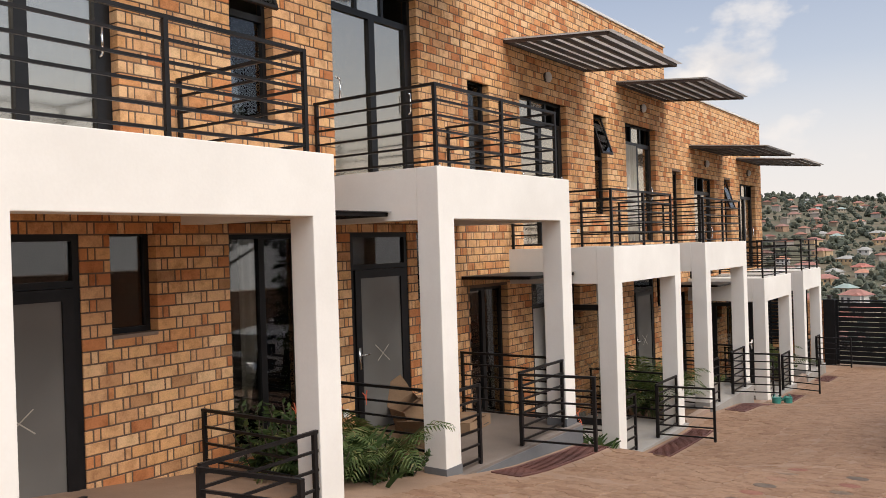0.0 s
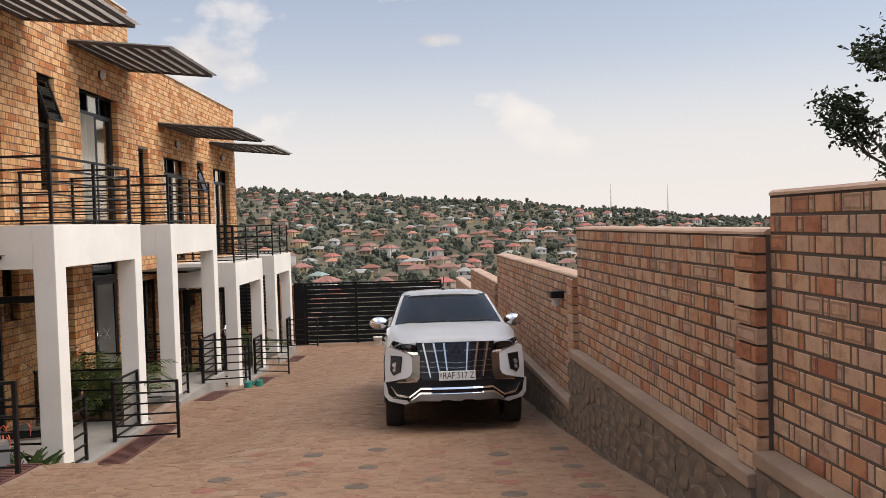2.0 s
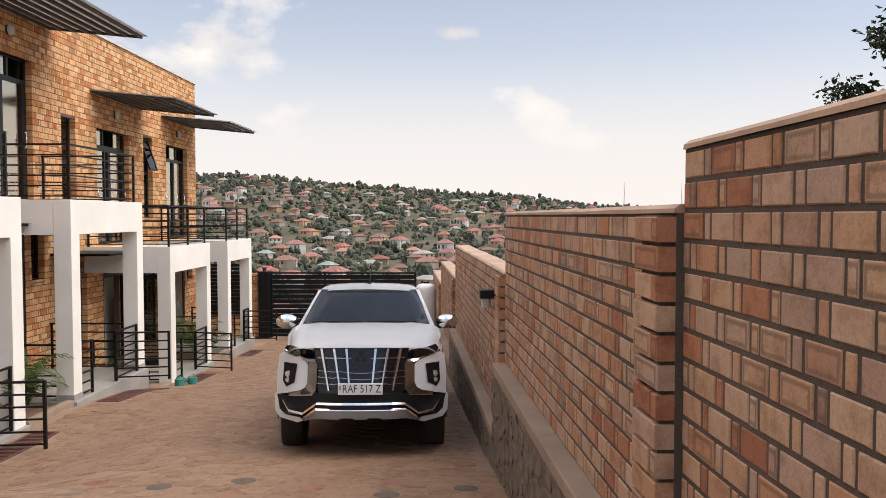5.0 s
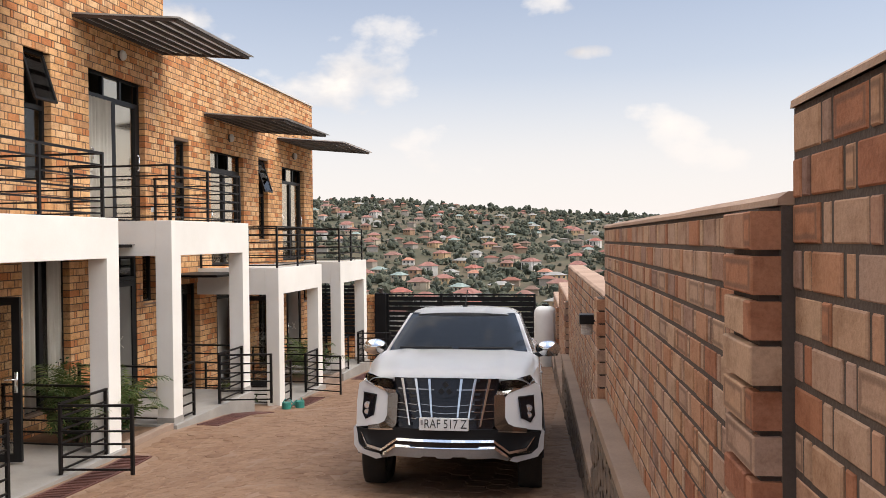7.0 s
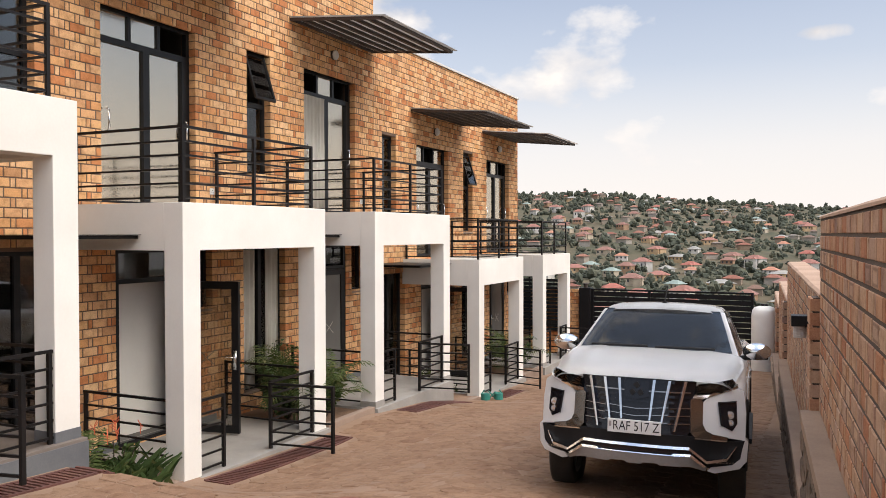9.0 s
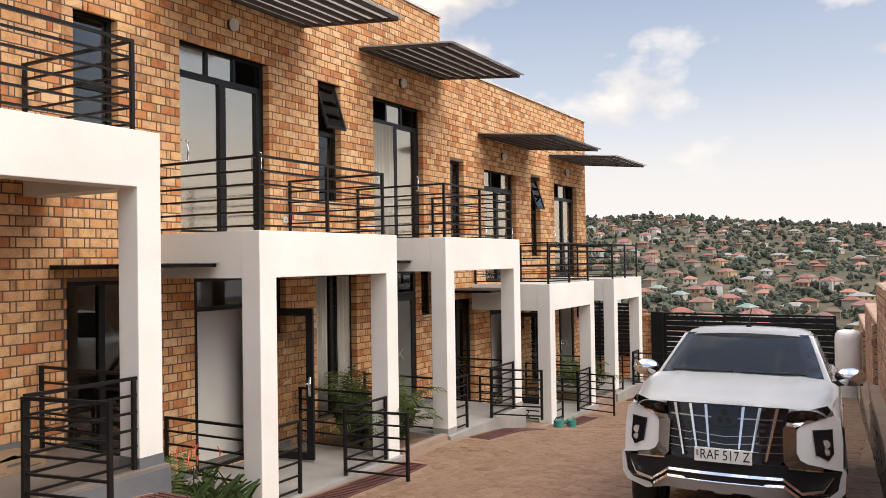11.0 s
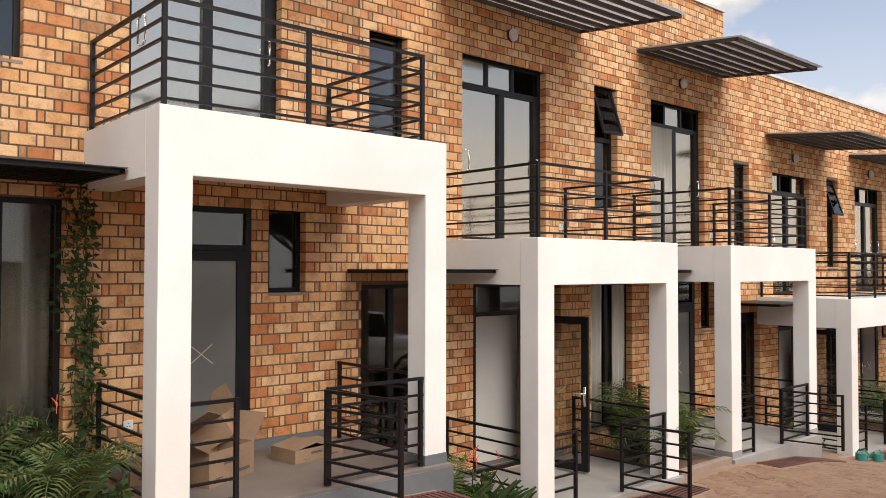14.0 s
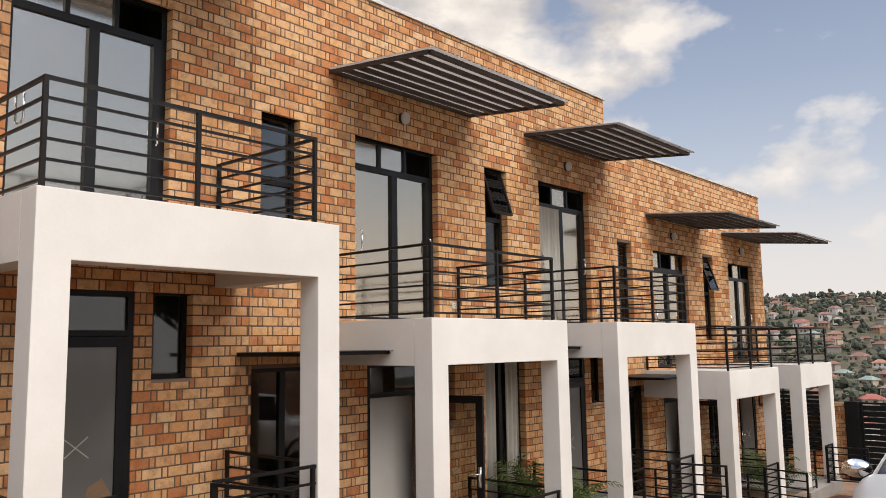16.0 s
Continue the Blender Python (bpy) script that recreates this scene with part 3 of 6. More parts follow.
            s = boxed("sill", (WALL_X - 0.115, WALL_X + (0.012 if kind == "wide" else 0.004), y0 - 0.03 if kind == "wide" else y0 + 0.002, y1 + 0.03 if kind == "wide" else y1 - 0.002, z0 - 0.035, z0 - 0.002), M_LEDGE, d, "cement sill", 0.004)
            s.matrix_parent_inverse = d.matrix_world.inverted()
            if kind == "wide" and unit == 5:
                curtain(y0 + 0.05, y0 + 0.37, z0 + 0.03, z1 - 0.05, gx + 0.075, "cream cloth curtain hanging in the open tall window")
                curtain(y1 - 0.44, y1 - 0.12, z0 + 0.03, z1 - 0.05, gx + 0.075, "cream cloth curtain hanging in the open tall window")
            elif kind == "wide" and unit == 3:
                curtain(y0 + 0.45, y1 - 0.02, z0, z1, gx - 0.25, "grey-cream cloth curtain behind the tall window")


M_FROST = None
M_TAPE = plain("tape", (0.30, 0.28, 0.24), (0.42, 0.39, 0.33), 0.8)


def frosted():
    """Obscured glass: a milky grey film with a soft sheen."""
    m, t, b = material("obscured_glass", 0.18, 0.0, 0.6)
    v = coords(t)
    n = node(t, "ShaderNodeTexNoise", Scale=0.9, Detail=2.0)
    wire(t, v, n.inputs["Vector"])
    r = ramp(t, [(0.35, (0.125, 0.122, 0.114)), (0.7, (0.18, 0.177, 0.168))])
    wire(t, n.outputs[0], r.inputs[0])
    wire(t, r.outputs[0], b.inputs["Base Color"])
    return m


M_FROST = frosted()
for h in range(1, 4):
    build_house_wall(h)
    build_openings(h)


def hold(ob, parent):
    ob.parent = parent
    ob.matrix_parent_inverse = parent.matrix_world.inverted()
    return ob


# ---- porches: white portals, floors, rails ----
def rail(parent, a, b, z, posts, height=0.84, n=6, thick=0.022, end=0.036):
    """Flat run of square bars between a and b on the plan, with posts at the given fractions."""
    a, b = Vector((*a, 0)), Vector((*b, 0))
    for f in posts:
        p = a.lerp(b, f)
        bm = bmesh.new()
        square_rod(bm, (p.x, p.y, z), (p.x, p.y, z + height), end)
        hold(part("post", bm, M_STEEL), parent)
    for k in range(n):
        zz = z + 0.06 + (height - 0.075) * k / (n - 1)
        bm = bmesh.new()
        square_rod(bm, (a.x, a.y, zz), (b.x, b.y, zz), thick if k < n - 1 else thick * 1.35)
        hold(part("bar", bm, M_STEEL), parent)


def build_porch(k):
    h, y0, y1 = PORCH[k]
    _, _, top, floor, _ = HOUSE[h]
    col, deep = 0.27, 0.53
    at = (FRONT_X, y0, floor)
    p = thing(f"porch_{k + 1}", at, "white-painted concrete porch portal carrying a balcony slab", "porch", "porches along the house front", "structure")
    bm = bmesh.new()
    lo, hi = floor - 0.6, top - deep
    out = [(y0, lo), (y0 + col, lo), (y0 + col, hi), (y1 - col, hi), (y1 - col, lo), (y1, lo), (y1, top), (y0, top)]
    f = bm.faces.new([bm.verts.new((FRONT_X - col, y, z)) for y, z in out])
    r = bmesh.ops.extrude_face_region(bm, geom=[f])
    bmesh.ops.translate(bm, vec=(col, 0, 0), verts=[v for v in r["geom"] if isinstance(v, bmesh.types.BMVert)])
    bmesh.ops.recalc_face_normals(bm, faces=bm.faces[:])
    bevelled(bm, 0.008)
    hold(part("portal_frame", bm, M_WHITE), p)
    for a in (y0, y1 - col):
        if k in (1, 3, 5) or (k == 0):
            g = boxed("column_base", (FRONT_X - col - 0.006, FRONT_X + 0.006, a - 0.006, a + col + 0.006, floor - 0.45, floor + 0.10), M_GREYBASE if h == 1 else M_CONCRETE, None, "", 0.004)
            hold(g, p)
    for a in (y0, y1 - col):
        bm = bmesh.new()
        box(bm, WALL_X - 0.02, FRONT_X - col - 0.001, a, a + col, top - deep, top)
        hold(part("side_beam", bm, M_WHITE), p)
    hold(boxed("slab", (WALL_X - 0.02, FRONT_X - col - 0.001, y0 + col + 0.001, y1 - col - 0.001, top - 0.22, top - 0.03), M_WHITE), p)
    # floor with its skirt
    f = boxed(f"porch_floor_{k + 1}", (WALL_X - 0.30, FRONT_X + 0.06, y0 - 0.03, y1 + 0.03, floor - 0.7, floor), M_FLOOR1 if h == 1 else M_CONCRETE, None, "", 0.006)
    tagged(f, "grey polished cement porch floor with a step edge", "porch floor", "porch floors", "structure")
    if h == 1:
        e = boxed("floor_edge", (FRONT_X + 0.062, FRONT_X + 0.075, y0 - 0.03, y1 + 0.03, floor - 0.45, floor - 0.03), M_GREYBASE, f)
    for a, b in ((y0 + col, HOUSEDOOR[k][0]), (HOUSEDOOR[k][1], y1 - col)):
        if b - a > 0.05:
            boxed("skirting", (WALL_X + 0.003, WALL_X + 0.012, a, b, floor + 0.001, floor + 0.10), M_GREYBASE, f)
    # balcony rail
    r = thing("balcony_rail", (FRONT_X - 0.05, y0, top), "black square-bar steel balcony railing", "railing", "balcony railings")
    xa, xw, ya, yb = FRONT_X - 0.045, WALL_X + 0.02, y0 + 0.05, y1 - 0.28
    rail(r, (xa, ya), (xa, yb), top - 0.005, (0, 0.5, 1), 0.85)
    rail(r, (xw, ya), (xa, ya), top - 0.005, (0.02,), 0.85)
    rail(r, (xw, yb), (xa, yb), top - 0.005, (0.02,), 0.85)
    # porch rails: two sides, the front's fixed pieces
    for y in (y0 + col / 2, y1 - col / 2):
        s = thing("porch_side_rail", (WALL_X, y, floor), "black steel bar railing closing the porch side", "railing", "porch railings")
        rail(s, (WALL_X + 0.05, y), (FRONT_X - col - 0.01, y), floor - 0.004, (0.02,), 0.86)
    xf = FRONT_X - 0.03
    s = thing("porch_front_rail", (xf, y0, floor), "short black steel railing between column and entrance", "railing", "porch railings")
    rail(s, (xf, y0 + col + 0.004), (xf, y0 + 0.67), floor - 0.004, (1,), 0.86)
    s = thing("porch_front_rail", (xf, y1, floor), "short black steel railing between column and entrance", "railing", "porch railings")
    rail(s, (xf, y1 - col - 0.004), (xf, y0 + 1.55), floor - 0.004, (0.03, 1), 0.86)
    g = thing("porch_gate", (xf, y0 + 1.52, floor), "open black steel bar gate swung out over the drain", "gate", "porch gates")
    ang = radians(GATE_TURN[k])
    rail(g, (xf + 0.03, y0 + 1.51), (xf + 0.03 + 0.86 * math.cos(ang), y0 + 1.51 + 0.86 * math.sin(ang)), floor + 0.012, (0, 1), 0.83)


HOUSEDOOR = [tuple(o[1:3]) for h in (1, 2, 3) for o in OPENINGS[h] if o[0] == "door"]
GATE_TURN = [10, 10, 8, 12, -12, 6]
for k in range(6):
    build_porch(k)


# ---- canopies and wall lamps ----
def build_canopy(y0, y1, z):
    c = thing("canopy", (WALL_X, (y0 + y1) / 2, z), "steel-framed canopy roofed with corrugated translucent sheet", "canopy", "canopies over the balconies")
    xo, zo = WALL_X + 1.72, z - 0.17
    bm = bmesh.new()
    for y in (y0, y1):
        square_rod(bm, (WALL_X, y, z), (xo, y, zo), 0.045)
    square_rod(bm, (WALL_X + 0.03, y0, z), (WALL_X + 0.03, y1, z), 0.045)
    hold(part("frame", bm, M_CANOPY), c)
    for i in range(1, 8):
        f = i / 7
        bm = bmesh.new()
        square_rod(bm, (WALL_X + 1.72 * f, y0, z - 0.17 * f), (WALL_X + 1.72 * f, y1, z - 0.17 * f), 0.05)
        hold(part("purlin", bm, M_CANOPY), c)
    bm = bmesh.new()
    n = int((y1 - y0 + 0.1) / 0.0095)
    prev = None
    for i in range(n + 1):
        y = y0 - 0.05 + (y1 - y0 + 0.1) * i / n
        dz = 0.036 + 0.011 * math.sin(i * math.pi / 4)
        cur = [bm.verts.new((WALL_X + 0.01, y, z + dz)), bm.verts.new((xo + 0.10, y, zo - 0.012 + dz))]
        if prev:
            bm.faces.new((prev[0], cur[0], cur[1], prev[1]))
        prev = cur
    bmesh.ops.solidify(bm, geom=bm.faces[:], thickness=0.002)
    hold(part("sheet", bm, M_CLEAR, None, "corrugated translucent sheet", True), c)


def translucent(name, rgb):
    """Weathered clear sheet that lets daylight through."""
    m = plain(name, tuple(c * 0.8 for c in rgb), rgb, 0.35, 0, 6, 60, 0.05)
    t = m.node_tree
    b = t.nodes["Principled BSDF"]
    tr = t.nodes.new("ShaderNodeBsdfTranslucent")
    tr.inputs[0].default_value = (*rgb, 1)
    mx = t.nodes.new("ShaderNodeMixShader")
    mx.inputs[0].default_value = 0.6
    wire(t, b.outputs[0], mx.inputs[1])
    wire(t, tr.outputs[0], mx.inputs[2])
    wire(t, mx.outputs[0], t.nodes["Material Output"].inputs[0])
    return m


M_CLEAR = translucent("translucent_sheet", (0.62, 0.58, 0.54))
M_CANOPY = plain("canopy_steel", (0.030, 0.020, 0.016), (0.060, 0.042, 0.034), 0.6, 0, 9, 90, 0.1)
for y0, y1, z in ((2.45, 5.25, 5.67), (6.62, 9.42, 5.67), (10.81, 13.64, 4.78), (15.13, 17.77, 4.76), (19.43, 22.08, 3.86), (23.40, 25.87, 3.84)):
    build_canopy(y0, y1, z)


def build_low_canopy(y0, y1, z):
    c = thing("low_canopy", (WALL_X, (y0 + y1) / 2, z), "thin black steel canopy over the ground floor window", "canopy", "small canopies")
    bm = bmesh.new()
    for x in (0.02, 1.08):
        square_rod(bm, (WALL_X + x, y0, z), (WALL_X + x, y1, z), 0.04)
    for y in (y0, y1):
        square_rod(bm, (WALL_X, y, z), (WALL_X + 1.10, y, z), 0.04)
    hold(part("frame", bm, M_STEEL), c)
    for i in range(1, 9):
        bm = bmesh.new()
        square_rod(bm, (WALL_X + 1.08 * i / 9, y0, z), (WALL_X + 1.08 * i / 9, y1, z), 0.03)
        hold(part("slat", bm, M_STEEL), c)
    hold(boxed("sheet", (WALL_X + 0.005, WALL_X + 1.14, y0 - 0.03, y1 + 0.03, z + 0.022, z + 0.028), M_SMOKED), c)


M_SMOKED = translucent("smoked_sheet", (0.16, 0.155, 0.15))
for k, (h, _, e) in enumerate(PORCH[:-1]):
    nh, s = PORCH[k + 1][0], PORCH[k + 1][1]
    build_low_canopy(e + 0.04, s - 0.04, HOUSE[nh][3] + 2.68)


def build_wall_lamp(y, z):
    c = thing("wall_lamp", (WALL_X, y, z), "round bulkhead wall lamp with a frosted dome", "wall lamp", "wall lamps")
    bm = bmesh.new()
    rod(bm, (WALL_X, y, z), (WALL_X + 0.035, y, z), 0.085, 16)
    hold(part("base", bm, M_CANOPY), c)
    bm = bmesh.new()
    bmesh.ops.create_uvsphere(bm, u_segments=16, v_segments=10, radius=0.075)
    bmesh.ops.scale(bm, vec=(0.8, 1, 1.2), verts=bm.verts[:])
    bmesh.ops.translate(bm, vec=(WALL_X + 0.05, y, z), verts=bm.verts[:])
    hold(part("dome", bm, M_LAMPSHADE, None, "frosted dome", True), c)


for y, z in ((7.85, 5.32), (12.15, 4.43), (16.4, 4.42), (20.6, 3.52), (24.5, 3.50)):
    build_wall_lamp(y, z)


# ---- right-hand wall: brick panels on a rubble plinth ----
WALLSEG = [  # y start, y end, brick top, ledge
    (-7.0, 5.85, 1.53, 0.02), (5.85, 10.68, 1.30, -0.12), (10.68, 17.9, 0.72, -0.78), (17.9, 23.4, 0.12, -1.45), (23.4, 28.6, -0.45, -1.95)]
SLANT = math.degrees(math.atan(0.07))


def build_street_wall(i):
    y0, y1, top, ledge = WALLSEG[i]
    bm = bmesh.new()
    box(bm, 0.002, 0.24, y0, y1, ledge - 0.06, top)
    w = part(f"wall_right_{i + 1}", bm, M_MORTAR2)
    tagged(w, "boundary wall panel of rough clay brick with dark joints", "boundary wall", kind="structure")
    m = right_frame() @ pose(0.03 if i == 0 else 0, 0, 0)
    w.matrix_world = m
    rng = random.Random(40 + i)
    bricks = []
    rows = round((top - ledge) / COURSE)
    c = (top - ledge) / rows
    for r in range(rows):
        for p, q in pieces_along(y0 + 0.3, y1 - 0.004, r, 0.018, 0.172, 0.044):
            bricks.append((p, q, ledge + r * c + 0.004, ledge + (r + 1) * c - 0.014, 0.045))

    def place(p, q, z0, z1, jit, d):
        return m @ pose(d - 0.003 + jit, (p + q) / 2, (z0 + z1) / 2, 0, 0, 180)

    near = {0: (3.6, 5.9), 1: (6.1, 10.7), 2: (10.9, 14.5), 3: (0, 0), 4: (0, 0)}[i]
    lay_bricks(w, bricks, M_SBRICK, M_SBRICKS, lambda b: near[0] < b[0] < near[1] and b[2] > ledge + 0.3, place, rng)
    # pier at the near end, alternately one long brick and two pieces
    pier = thing(f"pier_{i + 1}", (0, 0, 0), "brick pier standing proud of the boundary wall", "pier", "wall piers", "structure")
    pier.matrix_world = m
    boxed("pier_core", (-0.045, 0.10, y0 + 0.02, y0 + 0.27, ledge, top - 0.006), M_MORTAR2, pier)
    for r in range(rows):
        z0, z1 = ledge + r * c + 0.004, ledge + (r + 1) * c - 0.012
        span = [(y0 + 0.004, y0 + 0.29)] if r % 2 else [(y0 + 0.004, y0 + 0.062), (y0 + 0.078, y0 + 0.29)]
        for p, q in span:
            ob = new("brick", brick_data(q - p, z1 - z0, 0.14, M_SBRICK))
            ob.parent = pier
            ob.matrix_world = m @ pose(0.07 + rng.uniform(-0.004, 0.004), (p + q) / 2, (z0 + z1) / 2, 0, 0, 180)
    # coping
    bm = bmesh.new()
    n = int((y1 - y0) / 0.35)
    prev = None
    for k in range(n + 1):
        y = y0 + (y1 - y0) * k / n
        j = 0.006 * noise.noise((y * 1.3, i, 0)) + 0.004 * noise.noise((y * 5, i, 2))
        cur = [bm.verts.new((x, y, top + z)) for x, z in ((-0.008 + j, 0.001), (-0.006 + j, 0.018 + j), (0.018 + j, 0.034 + j), (0.24, 0.038 + j), (0.252, 0.0))]
        if prev:
            for a in range(4):
                bm.faces.new((prev[a], prev[a + 1], cur[a + 1], cur[a]))
        else:
            bm.faces.new(cur)
        prev = cur
    bm.faces.new(prev[::-1])
    o = part(f"coping_{i + 1}", bm, M_COPING)
    tagged(o, "rough cement coping on the boundary wall", "coping", kind="structure")
    o.matrix_world = m
    # rubble plinth with a cement ledge
    bm = bmesh.new()
    box(bm, -0.115, 0.40, y0, y1 - 0.003, lerp(CENTRE, y1) - 0.5, ledge - 0.09)
    pl = part(f"plinth_{i + 1}", bm, M_STONEBED)
    tagged(pl, "rubble stone plinth under the boundary wall", "plinth", kind="structure")
    pl.matrix_world = m
    boxed("ledge", (-0.135, 0.30, y0 + 0.002, y1 - 0.002, ledge - 0.09, ledge - 0.002), M_LEDGE, pl, "cement ledge", 0.012)
    if i < 4:
        vs, y = [], y0 + 0.05
        count = 0
        while y < y1 - 0.1:
            w_ = rng.uniform(0.16, 0.34)
            z = lerp(CENTRE, y) - 0.12
            while z < ledge - 0.12:
                hh = min(rng.uniform(0.12, 0.26), ledge - 0.10 - z)
                if hh > 0.05:
                    bm = bmesh.new()
                    bmesh.ops.create_icosphere(bm, subdivisions=1, radius=1)
                    for v in bm.verts:
                        v.co += Vector((0, rng.uniform(-0.22, 0.22), rng.uniform(-0.22, 0.22)))
                        v.co = Vector((max(v.co.x, -0.45), max(-0.8, min(0.8, v.co.y)), max(-0.8, min(0.8, v.co.z))))
                    bmesh.ops.scale(bm, vec=(0.022, w_ * 0.63, hh * 0.63), verts=bm.verts[:])
                    s = part("stone", bm, M_STONE, pl)
                    s.matrix_world = m @ pose(-0.118, y + w_ / 2, z + hh / 2, rng.uniform(-8, 8))
                    count += 1
                z += hh + 0.015
                if hh <= 0.05:
                    break
            y += w_ + 0.012
            if y < 2 and i == 0:
                y = max(y, 2.0)


def right_frame():
    return pose(2.19, 5.97, 0, 0, 0, SLANT) @ pose(0, -5.97, 0)


for i in range(5):
    build_street_wall(i)


def build_bulkhead(y, z):
    m = right_frame()
    c = thing("wall_light", (0, 0, 0), "black up-and-down wall light with a ribbed glass shade", "wall lamp")
    c.matrix_world = m
    boxed("housing", (-0.17, -0.0, y - 0.08, y + 0.08, z, z + 0.09), M_FRAME, c, "", 0.008)
    bm = bmesh.new()
    for i in range(4):
        rod(bm, (-0.10, y, z - 0.025 * i - 0.024), (-0.10, y, z - 0.025 * i - 0.002), 0.055 - 0.004 * (i % 2), 12)
    part("shade", bm, M_LAMPSHADE, c, "ribbed glass shade")


build_bulkhead(11.5, 0.42)

# ---- gate at the street's end ----
def build_gate():
    x0, x1, y, z0, z1 = -4.42, 0.12, 27.75, -2.46, -0.43
    g = thing("street_gate", ((x0 + x1) / 2, y, z0), "black horizontally slatted steel sliding gate, closed", "gate")
    bm = bmesh.new()
    for a in (x0, (x0 + x1) / 2 - 0.6, x1 - 0.07):
        box(bm, a, a + 0.07, y - 0.035, y + 0.035, z0, z1)
    box(bm, x0, x1, y - 0.03, y + 0.03, z1 - 0.05, z1 - 0.001)
    box(bm, x0, x1, y - 0.03, y + 0.03, z0 + 0.03, z0 + 0.12)
    hold(part("gate_frame", bm, M_GATE), g)
    n = 12
    for i in range(n):
        z = z0 + 0.14 + (z1 - z0 - 0.2) * i / n
        hold(boxed("slat", (x0 + 0.07, x1 - 0.07, y - 0.014, y + 0.014, z, z + (z1 - z0 - 0.2) / n - 0.022), M_GATE), g)
    p = thing("gate_post", (x0 - 0.2, y, z0), "black steel gate post with a small lamp on top", "gate post")
    hold(boxed("post", (x0 - 0.34, x0 - 0.01, y - 0.16, y + 0.16, z0, z1 + 0.02), M_GATE, None, "", 0.006), p)
    bm = bmesh.new()
    rod(bm, (x0 - 0.18, y, z1 + 0.02), (x0 - 0.18, y, z1 + 0.12), 0.06, 12)
    rod(bm, (x0 - 0.18, y, z1 + 0.12), (x0 - 0.18, y, z1 + 0.15), 0.09, 12)
    hold(part("lamp", bm, M_CANOPY), p)
    bm = bmesh.new()
    rod(bm, (x0 + 0.5, y - 0.02, z1), (x0 + 0.5, y - 0.02, z1 + 0.08), 0.05, 10)
    # garden wall beside the gate
    bm2 = bmesh.new()
    box(bm2, WALL_X - 4.0, x0 - 0.345, y + 0.03, y + 0.25, z0 - 0.5, z1 - 0.06)
    w = part("wall_end", bm2, M_MORTAR)
    tagged(w, "low brick wall beside the street gate", "wall", kind="structure")
    bricks = []
    for r in range(18):
        z = z0 + 0.02 + r * COURSE
        for p_, q in pieces_along(x0 - 0.345 - 1.6, x0 - 0.35, r):
            bricks.append((p_, q, z, z + COURSE - JOINT, 0.045))
    rng = random.Random(77)
    lay_bricks(w, bricks, M_BRICK, M_BRICKS, lambda b: True, lambda a, b, z, e, j, d: pose((a + b) / 2, y + 0.06 + j, (z + e) / 2, 0, 0, -90), rng)
    bm.free()
    # slatted screen behind the last porch
    s = thing("slatted_screen", (WALL_X, 26.8, -2.4), "black slatted steel screen beyond the last house", "screen")
    for i in range(14):
        z = -1.75 + i * 0.115
        hold(boxed("slat", (-7.6, -5.25, 27.70, 27.73, z, z + 0.085), M_GATE), s)
    for x in (-7.6, -6.4, -5.3):
        hold(boxed("post", (x, x + 0.05, 27.735, 27.775, -2.45, -0.10), M_GATE), s)


build_gate()


# ---- pickup truck ----
M_CARWHITE = plain("car_paint_white", (0.66, 0.66, 0.66), (0.76, 0.76, 0.755), 0.22, 0.0, 1.5, 300, 0.01, 0.6, 0.05)
M_BLACKPL = plain("black_plastic", (0.006, 0.006, 0.007), (0.014, 0.014, 0.015), 0.5, 0, 8, 120, 0.15, 0.25)
M_GLOSSBLK = plain("gloss_black", (0.006, 0.006, 0.009), (0.012, 0.012, 0.016), 0.12, 0, 5, 60, 0.02)
M_RUBBER = plain("tyre_rubber", (0.016, 0.015, 0.014), (0.045, 0.036, 0.028), 0.85, 0, 8, 60, 0.3)
M_SILVER = plain("silver_trim", (0.40, 0.39, 0.385), (0.54, 0.53, 0.52), 0.35, 0.7, 5, 60, 0.05)
M_SKID = plain("skid_plate_grey", (0.20, 0.19, 0.185), (0.30, 0.285, 0.275), 0.4, 0.5, 5, 60, 0.05)
M_RIM = plain("alloy_rim", (0.25, 0.25, 0.26), (0.42, 0.42, 0.43), 0.3, 0.9, 5, 60, 0.03)
M_CARGLASS = plain("windscreen_glass", (0.006, 0.008, 0.011), (0.012, 0.015, 0.019), 0.05, 0.0, 1.5, 20, 0.0, 0.5)
M_LENS = glass_material("lamp_lens", (0.75, 0.78, 0.80), 0.0)
M_LAMP = plain("lamp_reflector", (0.30, 0.31, 0.32), (0.65, 0.66, 0.68), 0.15, 0.9, 25, 120, 0.3)
M_BRACKET = plain("smoked_chrome", (0.34, 0.32, 0.31), (0.46, 0.44, 0.42), 0.16, 1.0, 5, 60, 0.02)
M_PLATE = plain("plate_white", (0.70, 0.71, 0.70), (0.78, 0.78, 0.77), 0.4)
M_PLATEBLK = plain("plate_letters", (0.012, 0.012, 0.014), (0.02, 0.02, 0.022), 0.5)
M_CABIN = plain("cabin_trim", (0.010, 0.010, 0.011), (0.03, 0.03, 0.03), 0.8)

M_CARWHITE.node_tree.nodes["Principled BSDF"].inputs["Coat Weight"].default_value = 0.6
CAR_AT = pose(0.395, 11.12, -1.293, -4.2, 0.4, SLANT)
RIDE = 0.165  # the body rides high on its springs


def bow(x):
    """How far the front is set back at this distance from the middle."""
    return 0.30 * (abs(x) / 0.9) ** 2.6


